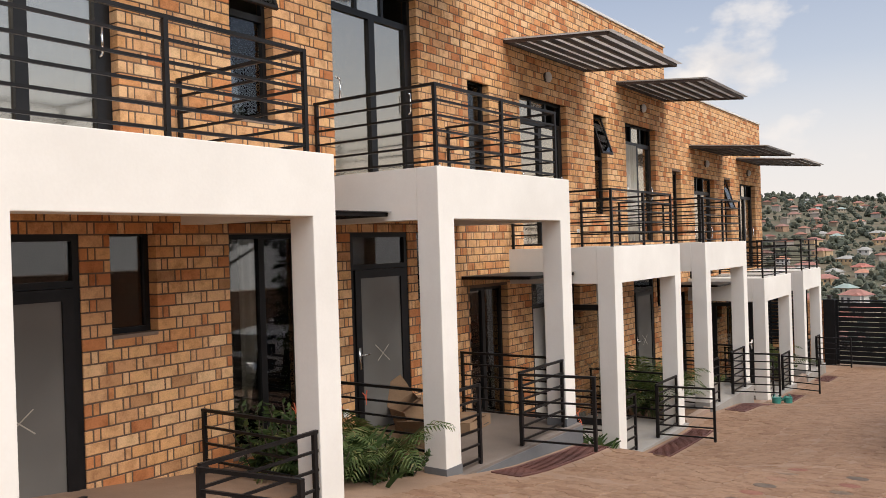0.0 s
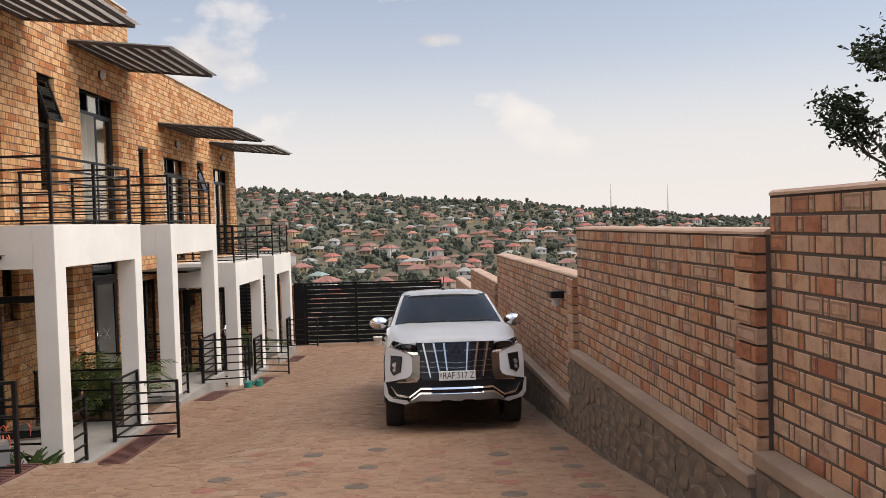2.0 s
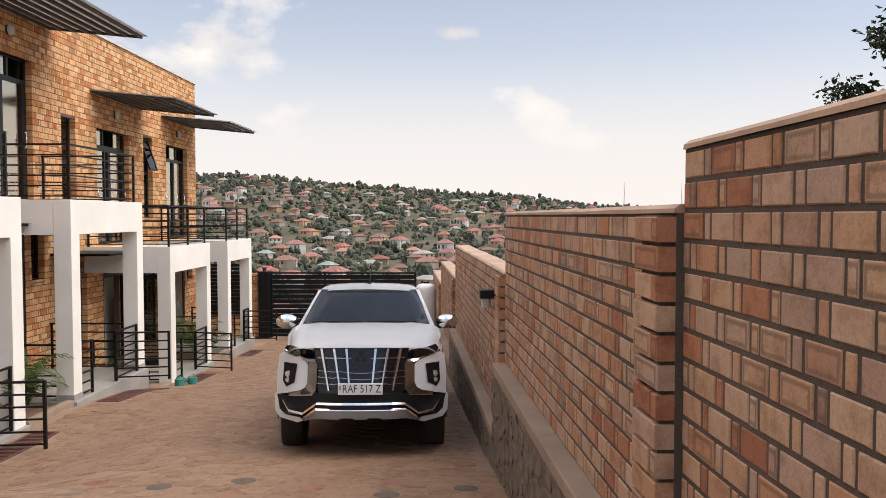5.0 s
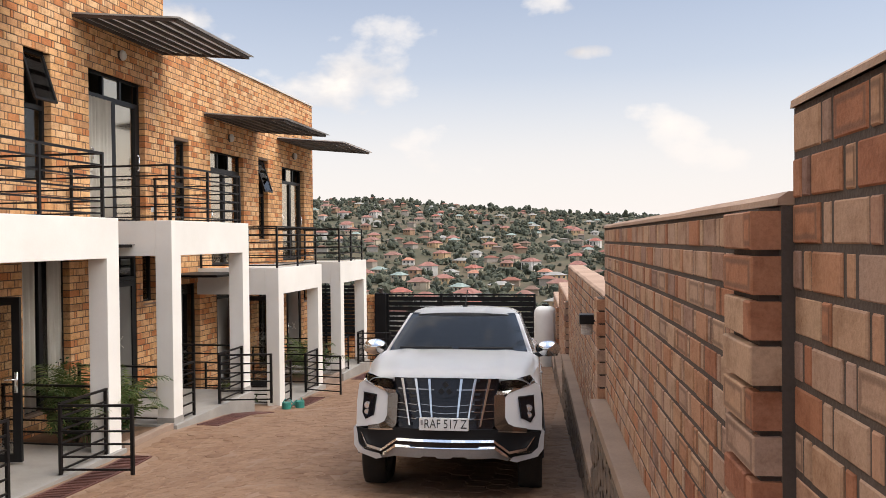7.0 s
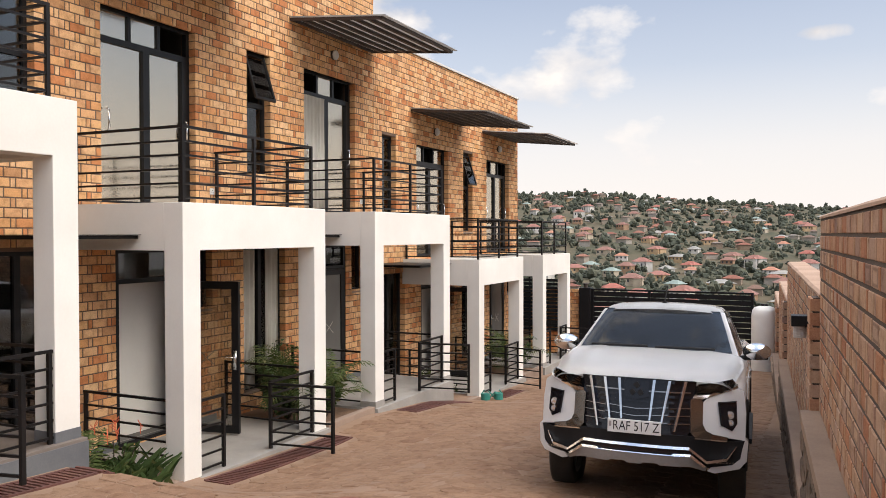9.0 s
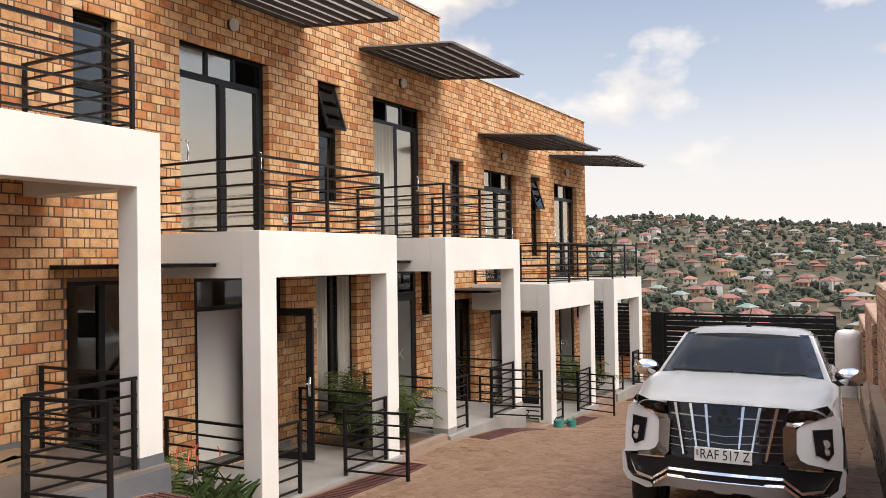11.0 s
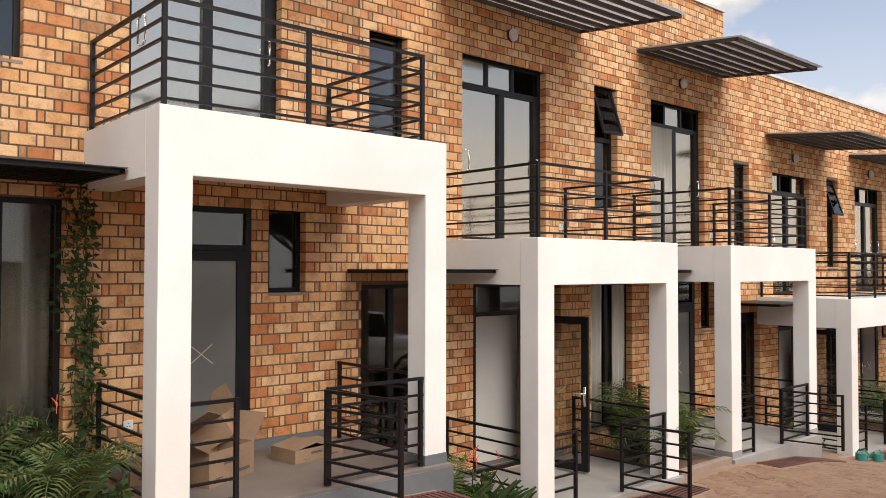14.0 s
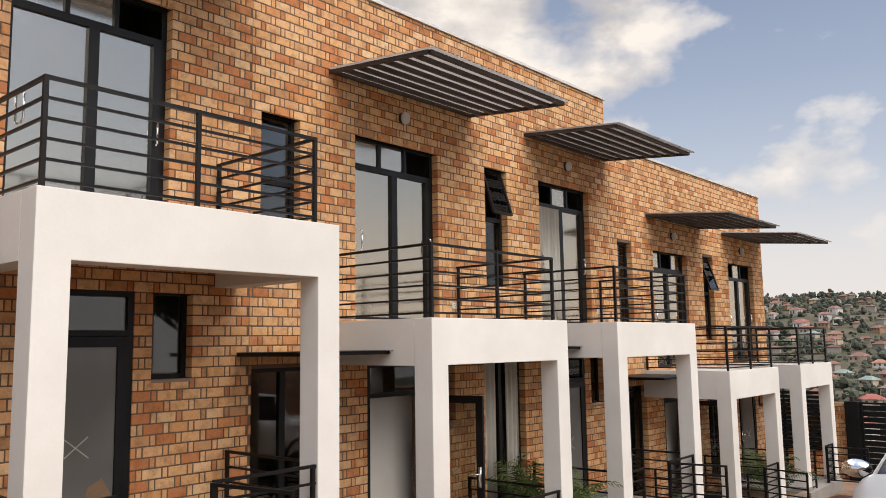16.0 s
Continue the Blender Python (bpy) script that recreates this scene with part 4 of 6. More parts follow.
def fascia(name, pts, out, thick, mat, parent, mirror=False, label="", lean=0.0):
    """A shaped piece of the front, given by its outline (x, z), bent round the nose."""
    low = min(z for _, z in pts)
    for s in ((1, -1) if mirror else (1,)):
        bm = bmesh.new()
        ring = []
        for (x0, z0), (x1, z1) in zip(pts, pts[1:] + pts[:1]):
            n = max(1, int(abs(x1 - x0) / 0.12))
            for k in range(n):
                ring.append((x0 + (x1 - x0) * k / n, z0 + (z1 - z0) * k / n))
        f = bm.faces.new([bm.verts.new((s * x, -out + bow(x) + max(0.0, 0.16 * (z - 0.745)) + lean * (z - low), z - RIDE)) for x, z in ring])
        r = bmesh.ops.extrude_face_region(bm, geom=[f])
        bmesh.ops.translate(bm, vec=(0, thick, 0), verts=[v for v in r["geom"] if isinstance(v, bmesh.types.BMVert)])
        bmesh.ops.triangulate(bm, faces=[g for g in bm.faces if len(g.verts) > 4])
        part(name, bm, mat, parent, label)


def loft(bm, rings, close=True):
    vs = [[bm.verts.new(p) for p in r] for r in rings]
    n = len(vs[0])
    for a, b in zip(vs, vs[1:]):
        for i in range(n if close else n - 1):
            bm.faces.new((a[i], a[(i + 1) % n], b[(i + 1) % n], b[i]))
    return vs


def build_car():
    car = thing("pickup_truck", (0, 0, 0), "white double-cab pickup truck with chrome grille, parked beside the wall", "pickup truck")
    car.matrix_world = CAR_AT

    def side(y, half, sill, belt, top, crown):
        """One cross-section of the shell, from sill to sill over the top."""
        h = [(half * 0.90, sill), (half * 0.985, sill + 0.10), (half, sill + 0.28), (half, belt - 0.16), (half * 0.975, belt - 0.05), (half * 0.90, belt), (half * 0.55, top), (0, top + crown)]
        return [(x, y, z) for x, z in h] + [(-x, y, z) for x, z in h[-2::-1]]

    bm = bmesh.new()
    rings = [side(0.30, 0.80, 0.42, 0.98, 1.03, 0.01), side(0.42, 0.86, 0.42, 1.01, 1.06, 0.012), side(0.8, 0.895, 0.42, 1.06, 1.10, 0.015), side(1.30, 0.90, 0.40, 1.10, 1.16, 0.02),
             side(1.6, 0.90, 0.40, 1.13, 1.17, 0.0), side(3.5, 0.905, 0.40, 1.16, 1.17, 0.0), side(3.62, 0.905, 0.42, 1.17, 1.15, 0.0), side(5.05, 0.90, 0.45, 1.19, 1.16, 0.0), side(5.22, 0.86, 0.5, 1.15, 1.12, 0.0)]
    vs = loft(bm, rings, False)
    bm.faces.new(vs[0][::-1])
    bm.faces.new(vs[-1])
    body = part("body", bm, M_CARWHITE, car, "white painted shell", True)
    # bonnet with a raised middle, a crease on each side and soft shoulders
    bm = bmesh.new()
    rows = []
    for j in range(19):
        f = j / 18
        half = 0.79 + 0.085 * min(1, f * 1.6)
        row = []
        for i in range(41):
            u = -1 + i / 20
            x = u * half
            lift = 0.030 * (1 - u * u) + 0.012 * math.exp(-((abs(u) - 0.62) / 0.10) ** 2) * (0.4 + 0.6 * f)
            z = 1.222 + 0.168 * f ** 0.75 + lift - 0.028 * math.exp(-f * 14) - 0.05 * max(0, (abs(u) - 0.85) / 0.15) ** 2
            row.append((x, 0.02 + 1.22 * f + bow(x) * 0.95 * (1 - f) - 0.10 * (1 - u * u) * f, z - RIDE))
        rows.append(row)
    loft(bm, rows, False)
    bmesh.ops.solidify(bm, geom=bm.faces[:], thickness=0.02)
    part("bonnet", bm, M_CARWHITE, car, "white bonnet", True)
    # front core behind the trims
    fascia("front_core", [(-0.86, 0.50), (0.86, 0.50), (0.885, 0.85), (0.83, 1.17), (-0.83, 1.17), (-0.885, 0.85)], -0.035, 0.35, M_BLACKPL, car)
    # white corner pods with lamp recesses
    fascia("bumper_corner", [(0.555, 0.80), (0.555, 1.035), (0.585, 1.075), (0.70, 1.115), (0.835, 1.160), (0.885, 1.13), (0.905, 0.95), (0.90, 0.715), (0.74, 0.745), (0.62, 0.775)], 0.030, 0.12, M_CARWHITE, car, True, "white bumper corner")
    fascia("fog_lamp_recess", [(0.685, 1.035), (0.825, 1.045), (0.835, 0.86), (0.795, 0.80), (0.71, 0.845)], 0.034, 0.03, M_GLOSSBLK, car, True, "black lamp recess")
    fascia("recess_rim", [(0.675, 1.045), (0.83, 1.055), (0.825, 1.045), (0.690, 1.035), (0.715, 0.845), (0.702, 0.842)], 0.042, 0.03, M_BLACKPL, car, True)
    for s in (1, -1):
        for x, z, r in ((0.775, 0.935, 0.034), (0.78, 0.872, 0.027)):
            y = -0.034 + bow(x) + 0.16 * (z - 0.745)
            bm = bmesh.new()
            rod(bm, (s * x, y - 0.006, z - RIDE), (s * x, y + 0.02, z - RIDE), r, 18)
            fog = part("fog_lamp", bm, M_LAMP, car, "round fog lamp")
            bm = bmesh.new()
            rod(bm, (s * x, y - 0.012, z - RIDE), (s * x, y - 0.004, z - RIDE), r * 0.45, 12)
            part("bulb_cap", bm, M_CHROME, fog)
    # slim headlamps: dark housing, slanted reflectors, clear lens, chrome strip below
    fascia("headlamp", [(0.50, 1.115), (0.515, 1.190), (0.66, 1.208), (0.79, 1.240), (0.815, 1.205), (0.79, 1.165), (0.64, 1.132)], 0.036, 0.04, M_GLOSSBLK, car, True, "slim dark headlamp")
    for a in (0.565, 0.635, 0.705):
        fascia("reflector", [(a, 1.135 + (a - 0.5) * 0.10), (a + 0.022, 1.178 + (a - 0.5) * 0.14), (a + 0.055, 1.182 + (a - 0.5) * 0.14), (a + 0.038, 1.138 + (a - 0.5) * 0.12)], 0.041, 0.01, M_LAMP, car, True, "headlamp reflector")
    fascia("headlamp_lens", [(0.498, 1.112), (0.512, 1.194), (0.66, 1.212), (0.79, 1.244), (0.82, 1.205), (0.79, 1.162), (0.64, 1.128)], 0.056, 0.006, M_LENS, car, True, "clear headlamp lens")
    fascia("headlamp_strip", [(0.475, 1.075), (0.490, 1.108), (0.64, 1.128), (0.79, 1.162), (0.83, 1.185), (0.838, 1.165), (0.70, 1.118), (0.585, 1.080), (0.55, 1.065)], 0.046, 0.04, M_CHROME, car, True, "chrome strip under the headlamp", 0.35)
    fascia("chrome_bracket", [(0.455, 1.055), (0.475, 1.075), (0.545, 1.062), (0.558, 1.035), (0.558, 0.86), (0.585, 0.805), (0.64, 0.775), (0.76, 0.750), (0.755, 0.722), (0.50, 0.745), (0.462, 0.785)], 0.048, 0.06, M_BRACKET, car, True, "smoked chrome bracket round the grille")
    fascia("bracket_edge", [(0.500, 0.745), (0.755, 0.722), (0.755, 0.712), (0.495, 0.733)], 0.056, 0.04, M_CHROME, car, True)
    # grille: black panel, dark slats, chrome blades and six chrome uprights
    fascia("grille_panel", [(-0.50, 1.215), (0.50, 1.215), (0.475, 1.06), (0.462, 0.79), (0.42, 0.745), (-0.42, 0.745), (-0.462, 0.79), (-0.475, 1.06)], 0.015, 0.04, M_GLOSSBLK, car, False, "gloss black grille")
    for k, z in enumerate((1.185, 1.06, 1.01, 0.94, 0.88, 0.81)):
        fascia("grille_slat", [(-0.45, z), (0.45, z), (0.45, z + 0.022), (-0.45, z + 0.022)], 0.026, 0.02, M_GLOSSBLK, car)
    for z, dip, th in ((1.105, 0.0, 0.011), (0.975, 0.018, 0.006), (0.912, 0.018, 0.006), (0.845, 0.012, 0.006)):
        for x0, x1 in ((0.10, 0.27), (0.27, 0.455)):
            za, zb = z - dip * (1 - x0 / 0.455), z + 0.012 * x1
            fascia("grille_blade", [(x0, za), (x1, zb), (x1, zb + th), (x0, za + th)], 0.036, 0.02, M_BRACKET, car, True, "thin chrome grille blade")
        if z < 1.0:
            fascia("grille_blade", [(-0.10, z - dip * 0.78), (0, z - dip * 1.2), (0.10, z - dip * 0.78), (0.10, z - dip * 0.78 + th), (0, z - dip * 1.2 + th), (-0.10, z - dip * 0.78 + th)], 0.036, 0.02, M_BRACKET, car, False, "thin chrome grille blade")
    fascia("badge_panel", [(-0.11, 1.205), (0.11, 1.205), (0.105, 1.06), (0.0, 1.035), (-0.105, 1.06)], 0.038, 0.03, M_GLOSSBLK, car, False, "dark badge panel")
    for dx, dz in ((0, 0.045), (-0.035, -0.018), (0.035, -0.018)):
        fascia("badge", [(dx - 0.030, 1.115 + dz), (dx, 1.083 + dz), (dx + 0.030, 1.115 + dz), (dx, 1.147 + dz)], 0.046, 0.010, M_BLACKPL, car)
    for a, b, z in ((0.152, 0.120, 0.865), (0.282, 0.220, 0.845), (0.415, 0.330, 0.785)):
        fascia("chrome_upright", [(a - 0.012, 1.212), (a + 0.012, 1.212), (b + 0.008, z), (b - 0.007, z)], 0.058, 0.04, M_CHROME, car, True, "upright chrome grille bar")
    # lower bumper
    fascia("lower_bumper", [(-0.90, 0.715), (-0.76, 0.712), (-0.46, 0.755), (0.46, 0.755), (0.76, 0.712), (0.90, 0.715), (0.885, 0.52), (0.62, 0.49), (0.47, 0.52), (-0.47, 0.52), (-0.62, 0.49), (-0.885, 0.52)], 0.050, 0.16, M_BLACKPL, car, False, "black plastic lower bumper")
    lip = [(0.455, 0.662), (0.60, 0.560), (0.755, 0.580), (0.835, 0.675)]
    low = [(x - (0.012 if x > 0.8 else 0), z - 0.022) for x, z in lip]
    fascia("chrome_lip", [(-x, z) for x, z in lip[::-1]] + lip + low[::-1] + [(-x, z) for x, z in low], 0.125, 0.05, M_CHROME, car, False, "chrome lip across the bumper", 0.5)
    fascia("lip_shadow", [(-0.44, 0.640), (0.44, 0.640), (0.52, 0.598), (-0.52, 0.598)], 0.056, 0.02, M_GLOSSBLK, car)
    fascia("skid_edge", [(-0.47, 0.604), (-0.33, 0.604), (-0.31, 0.592), (0.31, 0.592), (0.33, 0.604), (0.47, 0.604), (0.59, 0.520), (0.575, 0.508), (0.46, 0.584), (-0.46, 0.584), (-0.575, 0.508), (-0.59, 0.520)], 0.125, 0.05, M_CHROME, car, False, "bright edge of the skid plate", 0.5)
    fascia("skid_plate", [(-0.46, 0.582), (0.46, 0.582), (0.60, 0.495), (0.585, 0.470), (0.47, 0.500), (0.22, 0.495), (0.20, 0.510), (0.08, 0.510), (0.06, 0.495), (-0.06, 0.495), (-0.08, 0.510), (-0.20, 0.510), (-0.22, 0.495), (-0.47, 0.500), (-0.585, 0.470), (-0.60, 0.495)], 0.084, 0.07, M_SKID, car, False, "grey silver skid plate")
    fascia("corner_lip", [(0.60, 0.468), (0.63, 0.500), (0.80, 0.516), (0.862, 0.565), (0.880, 0.66), (0.902, 0.735), (0.925, 0.71), (0.915, 0.545), (0.86, 0.482), (0.66, 0.448)], 0.066, 0.12, M_CARWHITE, car, True, "white corner lip")
    for k in range(6):
        a = 0.67 + 0.026 * k
        fascia("marker_light", [(a, 0.528), (a + 0.016, 0.530), (a + 0.016, 0.541), (a, 0.539)], 0.064, 0.02, M_LAMP, car, True, "small marker light")
    # number plate
    plate = boxed("number_plate", (-0.228, 0.228, -0.105, -0.09, 0.752 - RIDE, 0.868 - RIDE), M_PLATE, car, "white number plate with black letters", 0.004)
    t = bpy.data.curves.new("plate_text", "FONT")
    t.body, t.size, t.align_x, t.align_y, t.extrude = "RAF 517 Z", 0.112, "CENTER", "CENTER", 0.001
    t.materials.append(M_PLATEBLK)
    to = new("plate_text", t)
    to.parent = plate
    to.matrix_parent_inverse = Matrix()
    to.matrix_basis = Matrix.Translation((0.014, -0.1065, 0.81 - RIDE)) @ Euler((radians(90), 0, 0)).to_matrix().to_4x4() @ Matrix.Diagonal((0.80, 1.02, 1, 1))
    boxed("plate_mark", (-0.215, -0.195, -0.1068, -0.105, 0.80 - RIDE, 0.845 - RIDE), M_RIM, plate)
    # cabin: sill frame, pillars, roof, panes
    bm = bmesh.new()
    rows = []
    for j in range(9):
        f = j / 8
        y = 1.97 + 1.50 * f
        z = 1.612 + (0 if j else -0.045) + 0.07 * math.sin(math.pi * (0.18 + 0.72 * f))
        rows.append([(0.635 * u, y - 0.06 * (1 - u * u) * (1 - f), z + 0.03 * (1 - u * u) - 0.045 * max(0, abs(u) - 0.9) * 10) for u in [-1, -0.94, -0.8, -0.4, 0, 0.4, 0.8, 0.94, 1]])
    loft(bm, rows, False)
    bmesh.ops.solidify(bm, geom=bm.faces[:], thickness=0.035)
    part("roof", bm, M_CARWHITE, car, "", True)
    for s in (1, -1):
        for name, quad, mat in (
                ("front_pillar", [(0.83, 1.28, 1.17), (0.755, 1.21, 1.18), (0.585, 2.00, 1.62), (0.65, 2.06, 1.62)], M_CARWHITE),
                ("door_pillar", [(0.83, 2.42, 1.15), (0.83, 2.54, 1.15), (0.655, 2.56, 1.62), (0.655, 2.46, 1.62)], M_GLOSSBLK),
                ("rear_pillar", [(0.83, 3.35, 1.15), (0.83, 3.62, 1.15), (0.645, 3.45, 1.62), (0.655, 3.28, 1.62)], M_CARWHITE)):
            bm = bmesh.new()
            f = bm.faces.new([bm.verts.new((s * x, y, z)) for x, y, z in quad])
            bmesh.ops.solidify(bm, geom=[f], thickness=0.05)
            bevelled(bm, 0.008)
            part(name, bm, mat, car, "", False)
        bm = bmesh.new()
        f = bm.faces.new([bm.verts.new((s * x, y, z)) for x, y, z in [(0.815, 1.30, 1.15), (0.825, 3.50, 1.15), (0.648, 3.38, 1.62), (0.645, 2.10, 1.62)]])
        bmesh.ops.solidify(bm, geom=[f], thickness=0.006)
        part("side_window", bm, M_CARGLASS, car).visible_shadow = False
    bm = bmesh.new()
    rows = []
    for j in range(7):
        f = j / 6
        half = 0.765 + (0.605 - 0.765) * f
        rows.append([(half * u, 1.235 + 0.78 * f - 0.13 * (1 - u * u) * (1 - 0.5 * f), 1.205 + 0.425 * f + 0.012 * math.sin(math.pi * f)) for u in [-1, -0.75, -0.5, -0.25, 0, 0.25, 0.5, 0.75, 1]])
    loft(bm, rows, False)
    bmesh.ops.solidify(bm, geom=bm.faces[:], thickness=0.006)
    part("windscreen", bm, M_CARGLASS, car, "dark reflecting windscreen", True).visible_shadow = False
    bm = bmesh.new()
    f = bm.faces.new([bm.verts.new(p) for p in [(-0.74, 3.56, 1.17), (0.74, 3.56, 1.17), (0.62, 3.42, 1.61), (-0.62, 3.42, 1.61)]])
    bmesh.ops.solidify(bm, geom=[f], thickness=0.006)
    part("rear_window", bm, M_CARGLASS, car)
    bm = bmesh.new()
    box(bm, -0.70, 0.70, 1.36, 1.72, 1.0, 1.20)
    bevelled(bm, 0.03)
    part("dashboard", bm, M_CABIN, car)
    for s in (1, -1):
        bm = bmesh.new()
        box(bm, s * 0.36 - 0.24, s * 0.36 + 0.24, 2.25, 2.40, 0.8, 1.34)
        box(bm, s * 0.36 - 0.12, s * 0.36 + 0.12, 2.29, 2.38, 1.36, 1.54)
        bevelled(bm, 0.03)
        part("front_seat", bm, M_RUBBER, car)
    bm = bmesh.new()
    box(bm, -0.10, 0.10, 1.86, 1.89, 1.53, 1.59)
    bevelled(bm, 0.012)
    part("inside_mirror", bm, M_CABIN, car)
    for x0, x1 in ((-0.62, -0.05), (0.02, 0.60)):
        bm = bmesh.new()
        rod(bm, (x0, 1.145, 1.268), (x1, 1.150, 1.272), 0.012, 6)
        part("wiper", bm, M_BLACKPL, car)
    bm = bmesh.new()
    rod(bm, (0.0, 2.22, 1.68), (0.0, 2.22, 1.72), 0.03, 10)
    rod(bm, (0.0, 2.22, 1.72), (0.02, 2.30, 1.90), 0.007, 6)
    part("aerial", bm, M_BLACKPL, car, "short black roof aerial")
    # door mirrors
    for s in (1, -1):
        bm = bmesh.new()
        bmesh.ops.create_uvsphere(bm, u_segments=18, v_segments=12, radius=1)
        bmesh.ops.scale(bm, vec=(0.14, 0.09, 0.088), verts=bm.verts[:])
        for v in bm.verts:
            if v.co.y > 0.03:
                v.co.y = 0.03
        bmesh.ops.translate(bm, vec=(s * 0.985, 1.60, 1.245), verts=bm.verts[:])
        mir = part("door_mirror", bm, M_CHROME, car, "chrome door mirror", True)
        bm = bmesh.new()
        rod(bm, (s * 0.80, 1.62, 1.16), (s * 0.94, 1.60, 1.19), 0.028, 8)
        box(bm, s * 0.985 - 0.105, s * 0.985 + 0.105, 1.62, 1.64, 1.165, 1.30)
        part("mirror_foot", bm, M_BLACKPL, mir)
    # doors on the flanks
    for s in (1, -1):
        for y0, y1 in ((1.35, 2.45), (2.49, 3.42)):
            bm = bmesh.new()
            box(bm, s * 0.902 - 0.004, s * 0.902 + 0.008, y0, y1, 0.52, 0.98)
            bevelled(bm, 0.006)
            dr = part("door", bm, M_CARWHITE, car)
            bm = bmesh.new()
            box(bm, s * 0.915 - 0.012, s * 0.915 + 0.014, y1 - 0.28, y1 - 0.08, 0.90, 0.93)
            bevelled(bm, 0.008)
            part("handle", bm, M_CHROME, dr, "chrome door handle")
        bm = bmesh.new()
        box(bm, s * 0.86 - 0.08, s * 0.86 + 0.09, 1.45, 3.45, 0.33, 0.38)
        bevelled(bm, 0.012)
        part("side_step", bm, M_BLACKPL, car)
    # wheels, flares
    for s in (1, -1):
        for y in (0.92, 3.92):
            bm = bmesh.new()
            prof = [(0.235, -0.10), (0.30, -0.115), (0.355, -0.118), (0.378, -0.09), (0.385, -0.03), (0.385, 0.03), (0.378, 0.09), (0.355, 0.118), (0.30, 0.115), (0.235, 0.10)]
            n = 40
            rings = []
            for i in range(n):
                a = i * math.tau / n
                k = 0.006 if i % 2 else 0
                rings.append([(s * 0.785 + w, y + (r - (k if r > 0.37 else 0)) * math.cos(a), 0.385 + (r - (k if r > 0.37 else 0)) * math.sin(a)) for r, w in prof])
            rings.append(rings[0])
            loft(bm, rings, False)
            bmesh.ops.remove_doubles(bm, verts=bm.verts[:], dist=0.0005)
            wheel = part("tyre", bm, M_RUBBER, car, "dusty black tyre", True)
            bm = bmesh.new()
            xo = s * 0.785 + s * 0.085
            rod(bm, (s * 0.74, y, 0.385), (s * 0.80, y, 0.385), 0.235, 32)
            for i in range(6):
                a = i * math.tau / 6
                rod(bm, (xo, y, 0.385), (xo - s * 0.01, y + 0.225 * math.cos(a), 0.385 + 0.225 * math.sin(a)), 0.026, 6)
            rod(bm, (xo - s * 0.03, y, 0.385), (xo + s * 0.012, y, 0.385), 0.05, 12)
            part("rim", bm, M_RIM, wheel, "alloy rim")
            bm = bmesh.new()
            rows = []
            for i in range(15):
                a = math.pi * (-0.06 + 1.12 * i / 14)
                rows.append([(s * (0.86 + e), y + r * math.cos(a), 0.43 + r * math.sin(a)) for r, e in ((0.415, -0.10), (0.42, 0.055), (0.475, 0.06), (0.50, 0.04))])
            loft(bm, rows, False)
            bmesh.ops.solidify(bm, geom=bm.faces[:], thickness=0.012)
            part("wheel_flare", bm, M_BLACKPL, car, "black wheel arch flare", True)
    bm = bmesh.new()
    box(bm, -0.6, 0.6, 0.4, 5.0, 0.30, 0.44)
    part("underbody", bm, M_BLACKPL, car)


build_car()
for o in bpy.data.objects["pickup_truck"].children:
    if o.name.split(".")[0] != "tyre":
        o.location.z += 0.085 if o.name.startswith("wheel_flare") else RIDE


# ---- ground ----
def far_height(x, y):
    """Valley beyond the gate and the hill across it."""
    d = y
    base = lerp([(29.5, -2.62), (33, -4.5), (60, -14), (250, -48), (420, -34), (700, -8), (1000, 22), (1250, 44), (1500, 52), (2200, 30)], d)
    tilt = (-0.085 * (max(x, -340) - 250) - 32) * min(1.0, max(0.0, (d - 250) / 800))
    n = 1.0 if d > 150 else 0.0
    return base + tilt + n * (6 * noise.noise((x * 0.006, y * 0.006, 3)) + 3 * noise.noise((x * 0.02, y * 0.02, 7)))


def land(x, y):
    if y <= 29.5:
        if x > wall_right(y) + 0.3:
            return lerp(CENTRE, y) + 0.35 - 0.02 * (y - 5) if y > -30 else 1.5
        if x < WALL_X - 3:
            return lerp(CENTRE, y) - 0.9
        if y < -8:
            return 0.75 + 0.05 * (-8 - y)
        return ground(x, y) - 0.03
    return far_height(x, y)


def build_ground():
    xs = [-1400, -900, -600, -400, -260, -160, -90, -50, -25, -14, -9.3, -9.1] + [-6.4 + 0.35 * i for i in range(25)] + [2.6, 3.2, 6, 14, 25, 50, 90, 160, 260, 400, 600, 900, 1400]
    ys = [-600, -200, -60, -20, -8] + [-7 + 0.6 * i for i in range(61)] + [29.8, 31, 33, 40, 60, 90, 140] + [200 + 40 * i for i in range(34)] + [1700, 2200, 3000]
    vs = [(x, y, land(x, y)) for y in ys for x in xs]
    w = len(xs)
    fs = [(j * w + i, j * w + i + 1, (j + 1) * w + i + 1, (j + 1) * w + i) for j in range(len(ys) - 1) for i in range(w - 1)]
    me = bpy.data.meshes.new("ground")
    me.from_pydata(vs, [], fs)
    me.materials.append(M_HILL)
    ob = new("ground", me)
    for p in me.polygons:
        p.use_smooth = True
    tagged(ob, "ground sheet of dusty soil running into a green hillside", "ground", kind="structure")


M_HILL = plain("hill_soil", (0.042, 0.052, 0.028), (0.115, 0.090, 0.056), 1.0, 0, 0.10, 1.5, 0.3)
build_ground()


